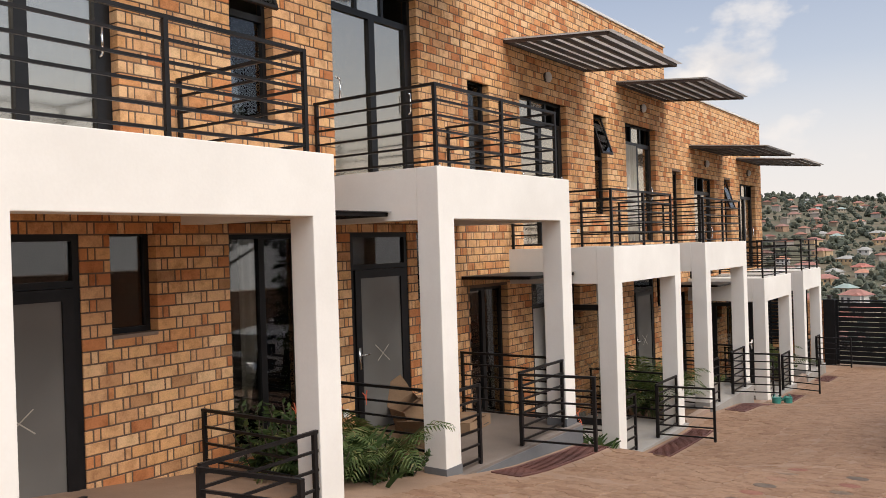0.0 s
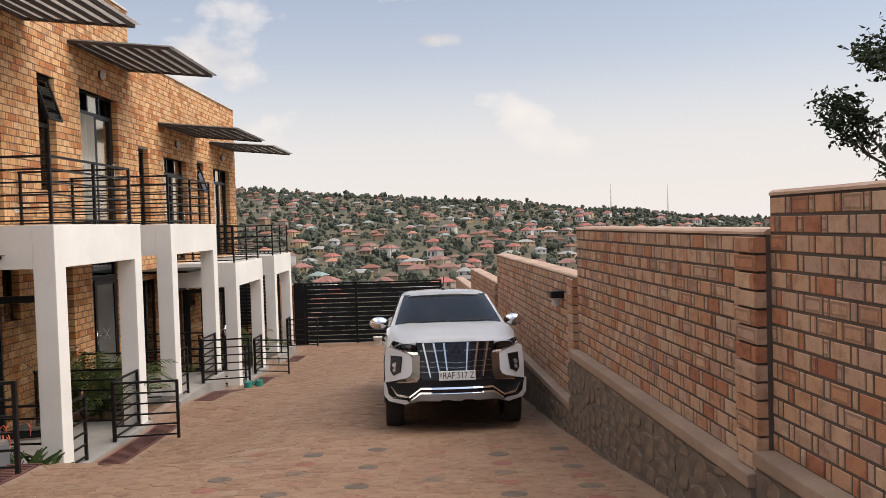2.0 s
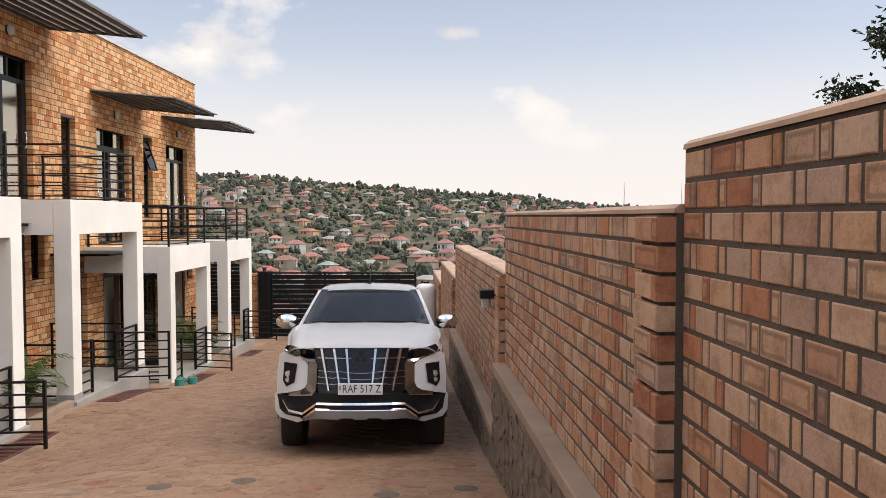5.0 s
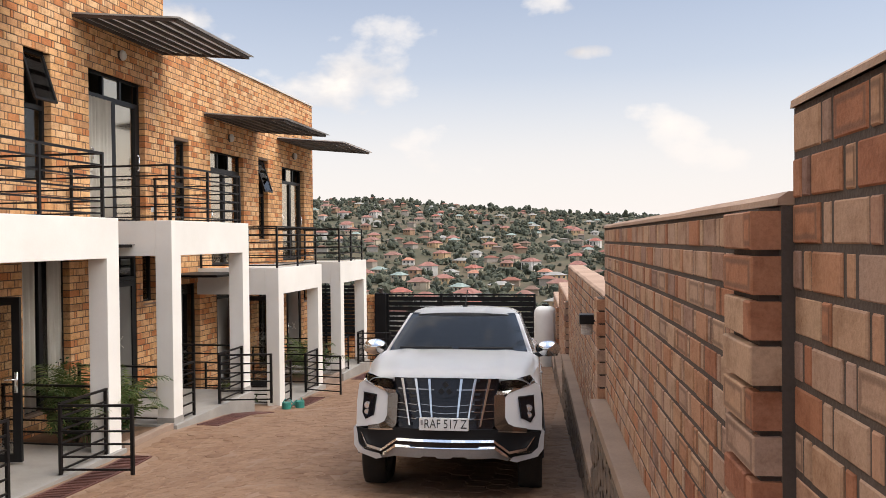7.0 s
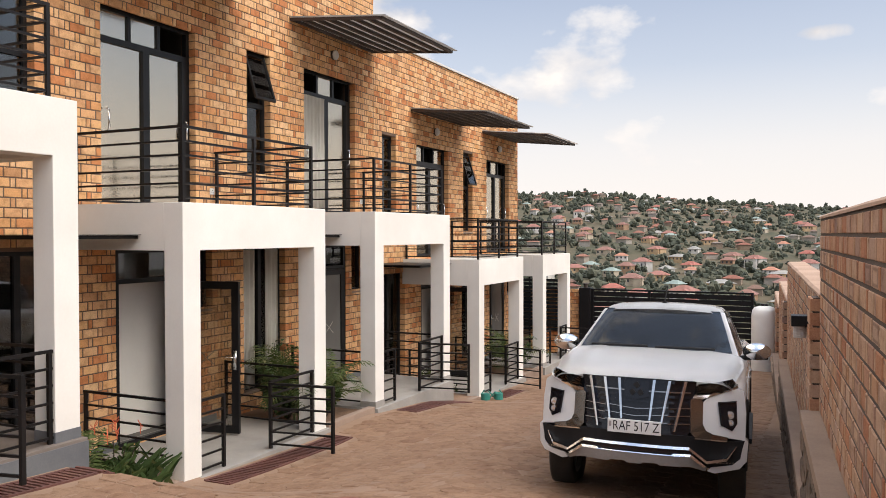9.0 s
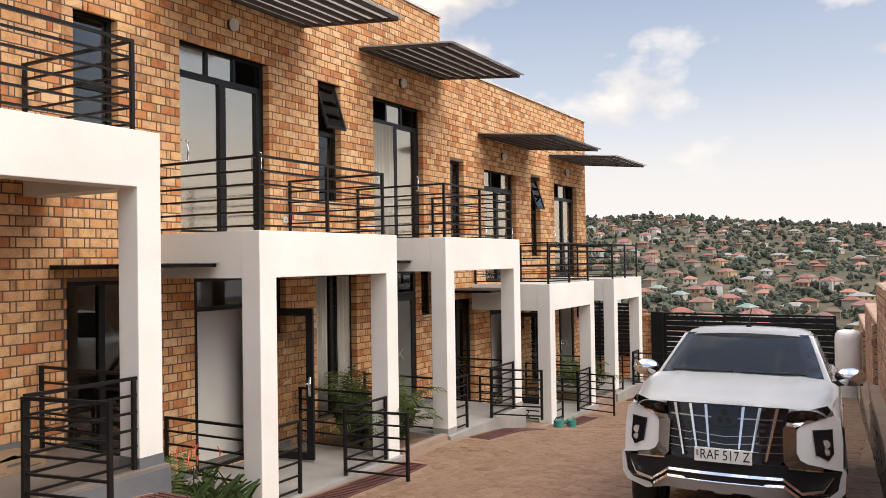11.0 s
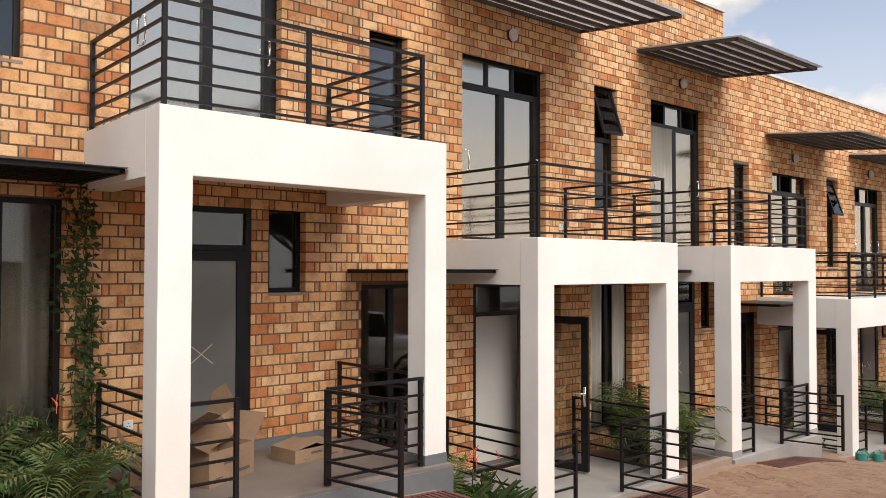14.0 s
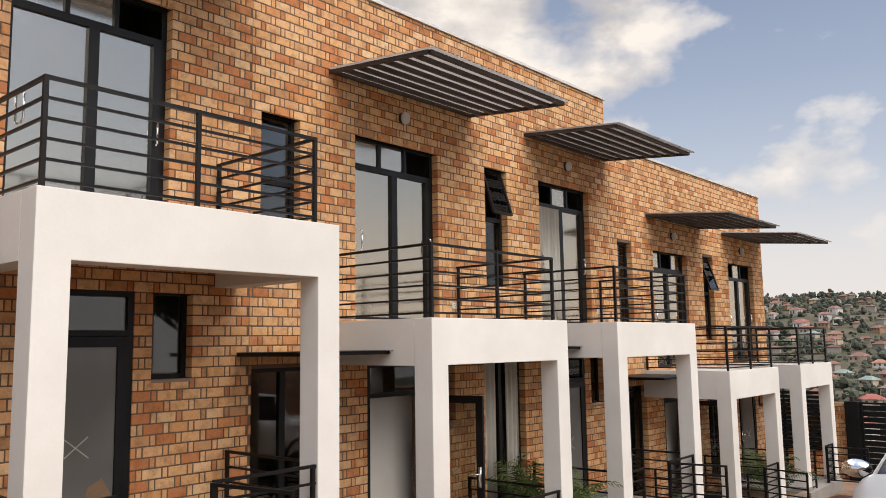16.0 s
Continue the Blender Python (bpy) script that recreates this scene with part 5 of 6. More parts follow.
def build_road():
    """The bedding of sand and cement under the pavers, from the porches to the boundary wall."""
    ys = [-7 + 0.3 * i for i in range(122)]
    n = 24
    vs, fs = [], []
    for y in ys:
        for i in range(n + 1):
            x = WALL_X - 0.2 + (wall_right(y) + 0.2 - WALL_X + 0.2) * i / n
            vs.append((x, y, ground(x, y) + 0.0272))
    for j in range(len(ys) - 1):
        for i in range(n):
            a = j * (n + 1) + i
            fs.append((a, a + 1, a + n + 2, a + n + 1))
    me = bpy.data.meshes.new("road")
    me.from_pydata(vs, [], fs)
    me.materials.append(M_ROADBED)
    for p in me.polygons:
        p.use_smooth = True
    tagged(new("road", me), "dusty sand and cement bedding of the street", "road", kind="structure")


M_ROADBED = plain("road_bedding", (0.215, 0.138, 0.09), (0.285, 0.185, 0.122), 0.95, 0, 6, 70, 0.3)
build_road()


# ---- the hill across the valley: houses and trees ----
def tone(name, rgb, rough=0.8, vary=0.25):
    return plain(name, tuple(c * (1 - vary) for c in rgb), tuple(min(1, c * (1 + vary)) for c in rgb), rough, 0, 0.6, 3.0, 0.1)


ROOFS = [tone("roof_tile_red", (0.30, 0.105, 0.080)), tone("roof_tile_orange", (0.37, 0.175, 0.115)), tone("roof_rust", (0.22, 0.115, 0.092)), tone("roof_zinc", (0.27, 0.265, 0.25)), tone("roof_pink", (0.27, 0.125, 0.10)), tone("roof_green", (0.22, 0.28, 0.26))]
WALLS = [tone("wall_cream", (0.40, 0.34, 0.26)), tone("wall_white", (0.50, 0.48, 0.45)), tone("wall_mud", (0.30, 0.19, 0.12)), tone("wall_ochre", (0.45, 0.32, 0.19))]
M_FARWIN = plain("far_window", (0.02, 0.022, 0.025), (0.05, 0.05, 0.055), 0.3)
hill_rng = random.Random(11)


def build_far_house(w, d, h, roof, wall, wing):
    o = thing("house", (0, 0, 0), "small hillside house with a hipped roof among trees", "house", "houses on the hill")
    bm = bmesh.new()
    box(bm, -w / 2, w / 2, -d / 2, d / 2, -2.5, h)
    if wing:
        box(bm, w * 0.1, w * 0.42, -d / 2 - 1.8, -d / 2, -2.5, h - 0.1)
    part("wall", bm, wall, o)
    bm = bmesh.new()
    e = 0.7
    b = [bm.verts.new(p) for p in ((-w / 2 - e, -d / 2 - e, h), (w / 2 + e, -d / 2 - e, h), (w / 2 + e, d / 2 + e, h), (-w / 2 - e, d / 2 + e, h))]
    r = [bm.verts.new((-w * 0.16, 0, h + d * 0.30)), bm.verts.new((w * 0.16, 0, h + d * 0.30))]
    for f in ((b[0], b[1], r[1], r[0]), (b[1], b[2], r[1]), (b[2], b[3], r[0], r[1]), (b[3], b[0], r[0]), tuple(b[::-1])):
        bm.faces.new(f)
    if wing:
        x0, x1, y0, y1 = w * 0.1 - 0.4, w * 0.42 + 0.4, -d / 2 - 2.3, -d / 2
        q = [bm.verts.new(p) for p in ((x0, y0, h - 0.1), (x1, y0, h - 0.1), (x1, y1, h + 0.3), (x0, y1, h + 0.3), ((x0 + x1) / 2, y0 + 0.8, h + 1.2), ((x0 + x1) / 2, y1 + 1, h + 1.2))]
        for f in ((0, 1, 4), (1, 2, 5, 4), (3, 0, 4, 5)):
            bm.faces.new([q[i] for i in f])
    part("roof", bm, roof, o)
    n = max(2, int(w / 3))
    for i in range(n):
        x = -w / 2 + w * (i + 0.5) / n
        bm = bmesh.new()
        box(bm, x - 0.6, x + 0.6, -d / 2 - 0.06, -d / 2 + 0.02, h * 0.30, h * 0.78)
        part("window", bm, M_FARWIN, o)
    return o


def hill_spot(near, far):
    y = hill_rng.uniform(near, far)
    x = hill_rng.uniform(-0.62 * y - 20, 0.52 * y + 20)
    return x, y, far_height(x, y)


PROTO = [build_far_house(w, d, h, ROOFS[r], WALLS[c], g) for w, d, h, r, c, g in
         ((11, 8, 3.2, 0, 0, True), (9, 7, 3.0, 1, 1, False), (13, 9, 3.4, 2, 0, True), (8, 7, 3.0, 3, 1, False), (12, 9, 5.6, 4, 1, True), (9, 8, 3.2, 2, 2, False),
          (14, 7, 3.0, 3, 3, False), (10, 9, 5.8, 0, 1, True), (9, 7, 3.0, 5, 0, False), (12, 8, 3.2, 4, 3, True))]
taken = []
made = 0
for attempt in range(4000):
    x, y, z = hill_spot(330, 1180)
    if any((x - a) ** 2 + (y - b) ** 2 < (15 + 0.004 * y) ** 2 for a, b in taken):
        continue
    taken.append((x, y))
    m = pose(x, y, z + 0.6, 0, 0, hill_rng.uniform(-35, 35))
    if made < len(PROTO):
        PROTO[made].matrix_world = m
    elif made < 330:
        copy_thing(PROTO[hill_rng.randrange(len(PROTO))], m)
    else:
        break
    made += 1


def build_hill_town(count):
    """The many houses farther up and between, too small to pick apart: walls and hipped roofs."""
    town = tagged(new("hillside_town"), "crowded small houses with red and grey hipped roofs", "houses", kind="stuff")
    walls, roofs = ([], []), ([], [])
    made = 0
    while made < count:
        x, y, z = hill_spot(340, 1290)
        if any((x - a) ** 2 + (y - b) ** 2 < (9 + 0.003 * y) ** 2 for a, b in taken):
            made += 0.2
            continue
        made += 1
        taken.append((x, y))
        w, d, h, a = hill_rng.uniform(6, 11), hill_rng.uniform(5, 8), hill_rng.uniform(2.6, 4.2), radians(hill_rng.uniform(-35, 35))
        ca, sa = math.cos(a), math.sin(a)

        def at(u, v, e):
            return (x + u * ca - v * sa, y + u * sa + v * ca, z + 0.5 + e)

        n = len(walls[0])
        walls[0].extend([at(u, v, e) for e in (-3, h) for u, v in ((-w / 2, -d / 2), (w / 2, -d / 2), (w / 2, d / 2), (-w / 2, d / 2))])
        walls[1].extend([(n + i, n + (i + 1) % 4, n + 4 + (i + 1) % 4, n + 4 + i) for i in range(4)])
        n = len(roofs[0])
        e, k = 0.8, hill_rng.uniform(0.22, 0.34)
        roofs[0].extend([at(-w / 2 - e, -d / 2 - e, h), at(w / 2 + e, -d / 2 - e, h), at(w / 2 + e, d / 2 + e, h), at(-w / 2 - e, d / 2 + e, h), at(-w * 0.15, 0, h + d * k), at(w * 0.15, 0, h + d * k)])
        roofs[1].extend([(n, n + 1, n + 5, n + 4), (n + 1, n + 2, n + 5), (n + 2, n + 3, n + 4, n + 5), (n + 3, n, n + 4), (n + 3, n + 2, n + 1, n)])
    for name, data, mat in (("walls", walls, M_TOWNWALL), ("roofs", roofs, M_TOWNROOF)):
        me = bpy.data.meshes.new(name)
        me.from_pydata(data[0], [], data[1])
        me.materials.append(mat)
        ob = new(name, me)
        ob.parent = town
        tagged(ob, kind="stuff")


M_TOWNWALL = brick_material("town_wall", True, [(0.0, (0.234, 0.172, 0.125)), (0.4, (0.312, 0.265, 0.211)), (0.8, (0.374, 0.343, 0.304)), (1.0, (0.281, 0.281, 0.257))])
M_TOWNROOF = brick_material("town_roof", True, [(0.0, (0.164, 0.086, 0.070)), (0.3, (0.234, 0.098, 0.074)), (0.6, (0.265, 0.136, 0.101)), (0.75, (0.187, 0.125, 0.101)), (0.85, (0.218, 0.211, 0.195)), (1.0, (0.203, 0.156, 0.133))])
build_hill_town(260)

# greens shifted towards grey: the distance haze is mixed into the leaf tones
M_FOLIAGE = brick_material("hazed_far_foliage", True, [(0.0, (0.052, 0.062, 0.050)), (0.4, (0.066, 0.078, 0.060)), (0.75, (0.084, 0.096, 0.070)), (1.0, (0.115, 0.118, 0.085))])


def clump_mesh(name, spots, mat):
    """Crowns made of several ragged clumps each, joined into one mesh."""
    bm = bmesh.new()
    bmesh.ops.create_icosphere(bm, subdivisions=1, radius=1)
    base = np.array([v.co[:] for v in bm.verts])
    faces = np.array([[v.index for v in f.verts] for f in bm.faces])
    bm.free()
    rs = np.random.RandomState(5)
    vs, fs, n = [], [], 0
    for x, y, z, r, tall in spots:
        for k in range(6):
            c = np.array([x, y, z + r * tall * (0.35 + 0.85 * k / 5)]) + rs.uniform(-1, 1, 3) * r * np.array([0.75, 0.75, 0.22]) * (1 - 0.13 * k)
            s = r * rs.uniform(0.28, 0.62) * np.array([1, 1, min(1.6, 0.55 + 0.45 * tall)])
            v = base * (1 + rs.uniform(-0.42, 0.42, (len(base), 1))) * s + c
            vs.append(v)
            fs.append(faces + n)
            n += len(v)
    me = bpy.data.meshes.new(name)
    me.from_pydata(np.concatenate(vs).tolist(), [], np.concatenate(fs).tolist())
    me.materials.append(mat)
    return me


spots = []
for i in range(6300):
    x, y, z = hill_spot(290, 1330)
    if any((x - a) ** 2 + (y + 6 - b) ** 2 < 55 for a, b in taken):
        continue
    r = hill_rng.choice((1.6, 2.2, 2.8, 3.8)) * (1 + y / 3500)
    spots.append((x, y, z - 0.8, r, hill_rng.choice((0.7, 0.8, 1.0, 1.4))))
for i in range(500):
    y = hill_rng.uniform(1230, 1330)
    x = hill_rng.uniform(-0.6 * y, 0.5 * y)
    spots.append((x, y, far_height(x, y) - 1, hill_rng.uniform(2.2, 4.8), hill_rng.uniform(0.7, 1.3)))
hw = new("hillside_trees", clump_mesh("hillside_trees", spots, M_FOLIAGE))
tagged(hw, "dark green trees, greyed for haze, scattered thickly over the hillside", "trees", kind="stuff")


def build_mast(x, y, h):
    m = thing("radio_mast", (x, y, far_height(x, y)), "thin lattice radio mast on the hilltop", "mast", "radio masts")
    z = far_height(x, y)
    for a in (0, 1, 2):
        bm = bmesh.new()
        rod(bm, (x + 1.2 * math.cos(a * 2.1), y + 1.2 * math.sin(a * 2.1), z), (x, y, z + h), 0.22, 4)
        hold(part("leg", bm, M_SHEET), m)
    bm = bmesh.new()
    for i in range(8):
        zz = z + h * i / 8
        rod(bm, (x - 1.1 * (1 - i / 8), y, zz), (x + 1.1 * (1 - i / 8), y, zz + h / 16), 0.15, 4)
    hold(part("braces", bm, M_SHEET), m)


build_mast(255, 1240, 42)
build_mast(345, 1250, 48)


# ---- tree behind the boundary wall ----
def leaf_mesh(name, spots, mat, size):
    """Many small bent leaves, joined: spots are (place, direction)."""
    rs = np.random.RandomState(9)
    vs, fs = [], []
    for p, d in spots:
        d = np.array(d) / (np.linalg.norm(d) + 1e-6)
        s = np.cross(d, rs.uniform(-1, 1, 3))
        s /= np.linalg.norm(s) + 1e-6
        u = np.cross(s, d)
        L = size * rs.uniform(0.7, 1.3)
        w = L * 0.26
        p = np.array(p)
        n = len(vs)
        vs += [tuple(p), tuple(p + d * L * 0.45 + s * w + u * L * 0.06), tuple(p + d * L - u * L * 0.12), tuple(p + d * L * 0.45 - s * w + u * L * 0.06)]
        fs += [(n, n + 1, n + 2), (n, n + 2, n + 3)]
    me = bpy.data.meshes.new(name)
    me.from_pydata(vs, [], fs)
    me.materials.append(mat)
    return me


def leaf_material(name, tones, thin=0.35):
    m = brick_material(name, True, tones)
    t = m.node_tree
    b = t.nodes["Principled BSDF"]
    b.inputs["Roughness"].default_value = 0.5
    tr = t.nodes.new("ShaderNodeBsdfTranslucent")
    wire(t, b.inputs["Base Color"].links[0].from_socket, tr.inputs[0])
    mx = t.nodes.new("ShaderNodeMixShader")
    mx.inputs[0].default_value = thin
    out = t.nodes["Material Output"]
    wire(t, b.outputs[0], mx.inputs[1])
    wire(t, tr.outputs[0], mx.inputs[2])
    wire(t, mx.outputs[0], out.inputs[0])
    return m


M_LEAF = leaf_material("leaf_green", [(0.0, (0.030, 0.055, 0.018)), (0.5, (0.055, 0.095, 0.030)), (0.85, (0.085, 0.125, 0.042)), (1.0, (0.15, 0.16, 0.06))])
M_TREELEAF = leaf_material("tree_leaf", [(0.0, (0.014, 0.024, 0.011)), (0.6, (0.026, 0.042, 0.018)), (1.0, (0.05, 0.06, 0.026))], 0.2)
M_BARK = plain("bark", (0.045, 0.033, 0.025), (0.10, 0.08, 0.06), 0.95, 0, 12, 60, 0.6)


def build_tree(x, y, z):
    """A vase-shaped tree: many limbs fan out from a low fork and carry ragged tufts of leaves."""
    t = thing("tree", (x, y, z), "dark leafy tree with fanned upright branches behind the wall", "tree")
    rng = random.Random(21)
    wood, leaves = bmesh.new(), []

    def tuft(p, n, spread):
        for _ in range(n):
            leaves.append((p + Vector([rng.gauss(0, spread), rng.gauss(0, spread), rng.gauss(0, spread * 0.6)]), [rng.gauss(0, 1), rng.gauss(0, 1), rng.gauss(-0.2, 0.6)]))

    def limb(p, d, length, r, depth):
        steps = 5
        for i in range(steps):
            d = (d + Vector((rng.gauss(0, 0.07), rng.gauss(0, 0.07), 0.03))).normalized()
            q = p + d * length / steps
            rod(wood, p, q, r * (1 - 0.12 * i), 5)
            p = q
            if depth < 2 and i >= 1:
                for _ in range(2):
                    e = Vector((rng.gauss(0, 1), rng.gauss(0, 1), rng.uniform(-0.1, 0.9))).normalized()
                    limb(p, (d * 1.1 + e * 0.75).normalized(), length * rng.uniform(0.30, 0.46), r * 0.42, depth + 1)
            if depth == 2 and i >= 2:
                tuft(p, 5, 0.12)
        tuft(p, 15 if depth == 2 else 12, 0.18)

    fork = Vector((x, y, 1.7))
    rod(wood, Vector((x + 0.1, y, z)), fork, 0.24, 9)
    for i in range(17):
        a = i * 2.4 + rng.uniform(-0.3, 0.3)
        out = rng.uniform(0.2, 1.9)
        limb(fork - Vector((0, 0, 0.06 * i)), Vector((math.cos(a) * out, math.sin(a) * out, 1)).normalized(), rng.uniform(3.2, 4.7), 0.075, 0)
    hold(part("trunk", wood, M_BARK), t)
    c = new("crown", leaf_mesh("crown", leaves, M_TREELEAF, 0.19))
    hold(c, t)
    tagged(c, "small dark green leaves in ragged clusters")


build_tree(15.4, 22.7, -2.3)


# ---- planting beds and plants ----
BEDS = [(0.6, 2.20), (5.08, 6.47), (9.46, 10.72), (13.57, 14.85), (17.7, 19.0), (21.73, 23.05)]
M_FROND = leaf_material("palm_green", [(0.0, (0.045, 0.075, 0.022)), (0.5, (0.085, 0.13, 0.04)), (0.85, (0.13, 0.16, 0.055)), (1.0, (0.22, 0.21, 0.09))])
M_FLOWER = plain("flower_red", (0.50, 0.075, 0.035), (0.68, 0.16, 0.07), 0.5)
M_STEM = plain("green_stem", (0.06, 0.09, 0.03), (0.12, 0.15, 0.05), 0.6)


def bed_level(k):
    return min(HOUSE[PORCH[k][0]][3], HOUSE[PORCH[max(0, k - 1)][0]][3]) - 0.03


def build_bed(k):
    a, b = BEDS[k]
    z = bed_level(k)
    s = boxed(f"planting_bed_{k + 1}", (WALL_X - 0.2, FRONT_X - 0.10, a + 0.002, b - 0.002, z - 0.7, z), M_SOIL)
    tagged(s, "narrow bed of dark soil between two porches", "planting bed", kind="structure")
    kb = boxed(f"bed_kerb_{k + 1}", (FRONT_X - 0.10, FRONT_X + 0.02, a + 0.002, b - 0.002, z - 0.7, z + 0.07), M_LEDGE, None, "", 0.01)
    tagged(kb, "low cement kerb along the planting bed", "kerb", kind="structure")


def frond(vs, fs, base, azim, lift, length, leaflets, rng, droop=1.0):
    """A feather palm leaf: a bent rib with narrow leaflets on both sides."""
    p = Vector(base)
    d = Vector((math.cos(azim) * math.cos(lift), math.sin(azim) * math.cos(lift), math.sin(lift)))
    n = leaflets
    for i in range(n):
        f = i / n
        d = (d + Vector((0, 0, -0.075 * droop * (0.4 + 1.6 * f)))).normalized()
        q = p + d * length / n
        s = d.cross(Vector((0, 0, 1))).normalized()
        up = s.cross(d)
        w = 0.006 * (1 - f) + 0.002
        k = len(vs)
        vs += [tuple(p + s * w), tuple(p - s * w), tuple(q - s * w), tuple(q + s * w)]
        fs.append((k, k + 1, k + 2, k + 3))
        if f > 0.16:
            L = length * 0.34 * math.sin(math.pi * min(1, 0.18 + 0.80 * f)) ** 0.8
            for side in (1, -1):
                e = (s * side * 0.85 + d * 0.55 + up * rng.uniform(0.05, 0.28)).normalized()
                m = p + e * L * 0.5
                t = p + e * L + Vector((0, 0, -0.32 * L))
                ww = d * (0.011 + 0.004 * (1 - f))
                k = len(vs)
                vs += [tuple(p), tuple(m + ww), tuple(t), tuple(m - ww)]
                fs.append((k, k + 1, k + 2, k + 3))
        p = q


def build_palm(x, y, z, n, length, seed):
    rng = random.Random(seed)
    t = thing("palm_plant", (x, y, z), "young feather-leaved palm planted in the bed", "plant", "palms")
    vs, fs = [], []
    bm = bmesh.new()
    for i in range(n):
        a = rng.uniform(0, math.tau)
        b = (x + rng.gauss(0, 0.05), y + rng.gauss(0, 0.05), z)
        top = (b[0] + 0.05 * math.cos(a), b[1] + 0.05 * math.sin(a), z + length * rng.uniform(0.12, 0.30))
        rod(bm, b, top, 0.009, 5)
        frond(vs, fs, top, a, rng.uniform(0.75, 1.35), length * rng.uniform(0.75, 1.1), 22, rng, rng.uniform(0.7, 1.4))
    hold(part("stalk", bm, M_STEM), t)
    me = bpy.data.meshes.new("fronds")
    me.from_pydata(vs, [], fs)
    me.materials.append(M_FROND)
    hold(new("foliage", me), t)


def build_shrub(x, y, z, r, h, n, size, seed, label="leafy green shrub in the planting bed", mat=None):
    rng = random.Random(seed)
    t = thing("shrub", (x, y, z), label, "shrub", "shrubs")
    bm = bmesh.new()
    spots = []
    for i in range(14):
        a = rng.uniform(0, math.tau)
        e = Vector((x + r * math.cos(a) * rng.uniform(0.2, 0.9), y + r * math.sin(a) * rng.uniform(0.2, 0.9), z + h * rng.uniform(0.5, 1.0)))
        s = Vector((x, y, z))
        rod(bm, s, e, 0.006, 4)
        for k in range(n // 14):
            f = rng.uniform(0.25, 1.0)
            p = s.lerp(e, f)
            spots.append((p, [rng.gauss(0, 1), rng.gauss(0, 1), rng.gauss(0.3, 0.6)]))
    hold(part("stalk", bm, M_BARK), t)
    hold(new("foliage", leaf_mesh("leaves", spots, mat or M_LEAF, size)), t)


def build_heliconia(x, y, z, seed):
    """Upright blades with orange-red bracts."""
    rng = random.Random(seed)
    t = thing("flowering_plant", (x, y, z), "broad-leaved plant with orange-red upright flowers", "plant", "flowering plants")
    vs, fs = [], []
    bm = bmesh.new()
    for i in range(75):
        a = rng.uniform(0, math.tau)
        base = Vector((x + rng.gauss(0, 0.19), y + rng.gauss(0, 0.2), z))
        lean = rng.uniform(0.15, 0.75)
        d = Vector((math.cos(a) * lean, math.sin(a) * lean, 1)).normalized()
        L = rng.uniform(0.30, 0.62)
        s = d.cross(Vector((math.sin(a), -math.cos(a), 0.2))).normalized()
        prev = None
        for k in range(7):
            f = k / 6
            c = base + d * L * f + Vector((math.cos(a), math.sin(a), -0.6)) * (0.28 * L * f * f)
            w = 0.026 * math.sin(math.pi * min(0.98, 0.12 + 0.88 * f)) + 0.004
            n = len(vs)
            vs += [tuple(c + s * w), tuple(c + Vector((0, 0, -0.012))), tuple(c - s * w)]
            if prev is not None:
                fs += [(prev, prev + 1, n + 1, n), (prev + 1, prev + 2, n + 2, n + 1)]
            prev = n
    for i in range(3):
        b = Vector((x + rng.gauss(0, 0.16), y + rng.gauss(0, 0.2), z + 0.42))
        tip = b + Vector((rng.gauss(0, 0.04), rng.gauss(0, 0.04), rng.uniform(0.25, 0.42)))
        rod(bm, tip - Vector((0, 0, 0.10)), tip, 0.004, 5)
        for k in range(4):
            c = tip - Vector((0, 0, 0.022 * k))
            rod(bm, c, c + Vector((rng.uniform(-0.05, 0.05), rng.uniform(-0.05, 0.05), 0.045)), 0.005 - 0.0008 * k, 5)
    me = bpy.data.meshes.new("blades")
    me.from_pydata(vs, [], fs)
    me.materials.append(M_LEAF)
    hold(new("foliage", me), t)
    hold(part("flower_head", bm, M_FLOWER, None, "orange-red flower bracts"), t)


def build_creeper(y, z0, z1, seed):
    rng = random.Random(seed)
    t = thing("creeper", (WALL_X + 0.02, y, z0), "green creeper climbing up the brick beside the window", "creeper")
    bm = bmesh.new()
    spots = []
    for s in range(4):
        p = Vector((WALL_X + 0.03, y + rng.uniform(-0.1, 0.1), z0))
        while p.z < z1 - 0.1 * s:
            q = p + Vector((rng.uniform(-0.008, 0.012), rng.gauss(0, 0.035), 0.09))
            q.x = min(max(q.x, WALL_X + 0.012), WALL_X + 0.10)
            q.y = min(max(q.y, y - 0.17), y + 0.17)
            rod(bm, p, q, 0.004, 4)
            for _ in range(5):
                spots.append((q + Vector((rng.uniform(0, 0.05), rng.gauss(0, 0.05), rng.gauss(0, 0.05))), [rng.uniform(0.1, 1), rng.gauss(0, 1), rng.gauss(-0.5, 0.5)]))
            p = q
    hold(part("stalk", bm, M_BARK), t)
    hold(new("foliage", leaf_mesh("leaves", spots, M_LEAF, 0.085)), t)


for k in range(6):
    build_bed(k)
XB = -4.95
# bed between the first two porches
z = bed_level(1)
build_palm(-5.2, 5.45, z, 11, 0.85, 1)
build_palm(-4.75, 6.0, z, 10, 0.80, 2)
build_palm(-5.3, 6.2, z, 9, 0.75, 8)
build_shrub(-4.9, 5.3, z, 0.42, 0.75, 420, 0.085, 3)
build_shrub(-4.75, 5.75, z, 0.40, 0.55, 380, 0.085, 4)
build_shrub(-5.5, 5.6, z, 0.4, 0.85, 380, 0.08, 5)
build_shrub(-4.7, 6.25, z, 0.35, 0.45, 340, 0.08, 61)
build_heliconia(-5.1, 5.75, z + 0.1, 31)
build_shrub(-5.75, 5.35, z, 0.38, 0.95, 420, 0.085, 51)
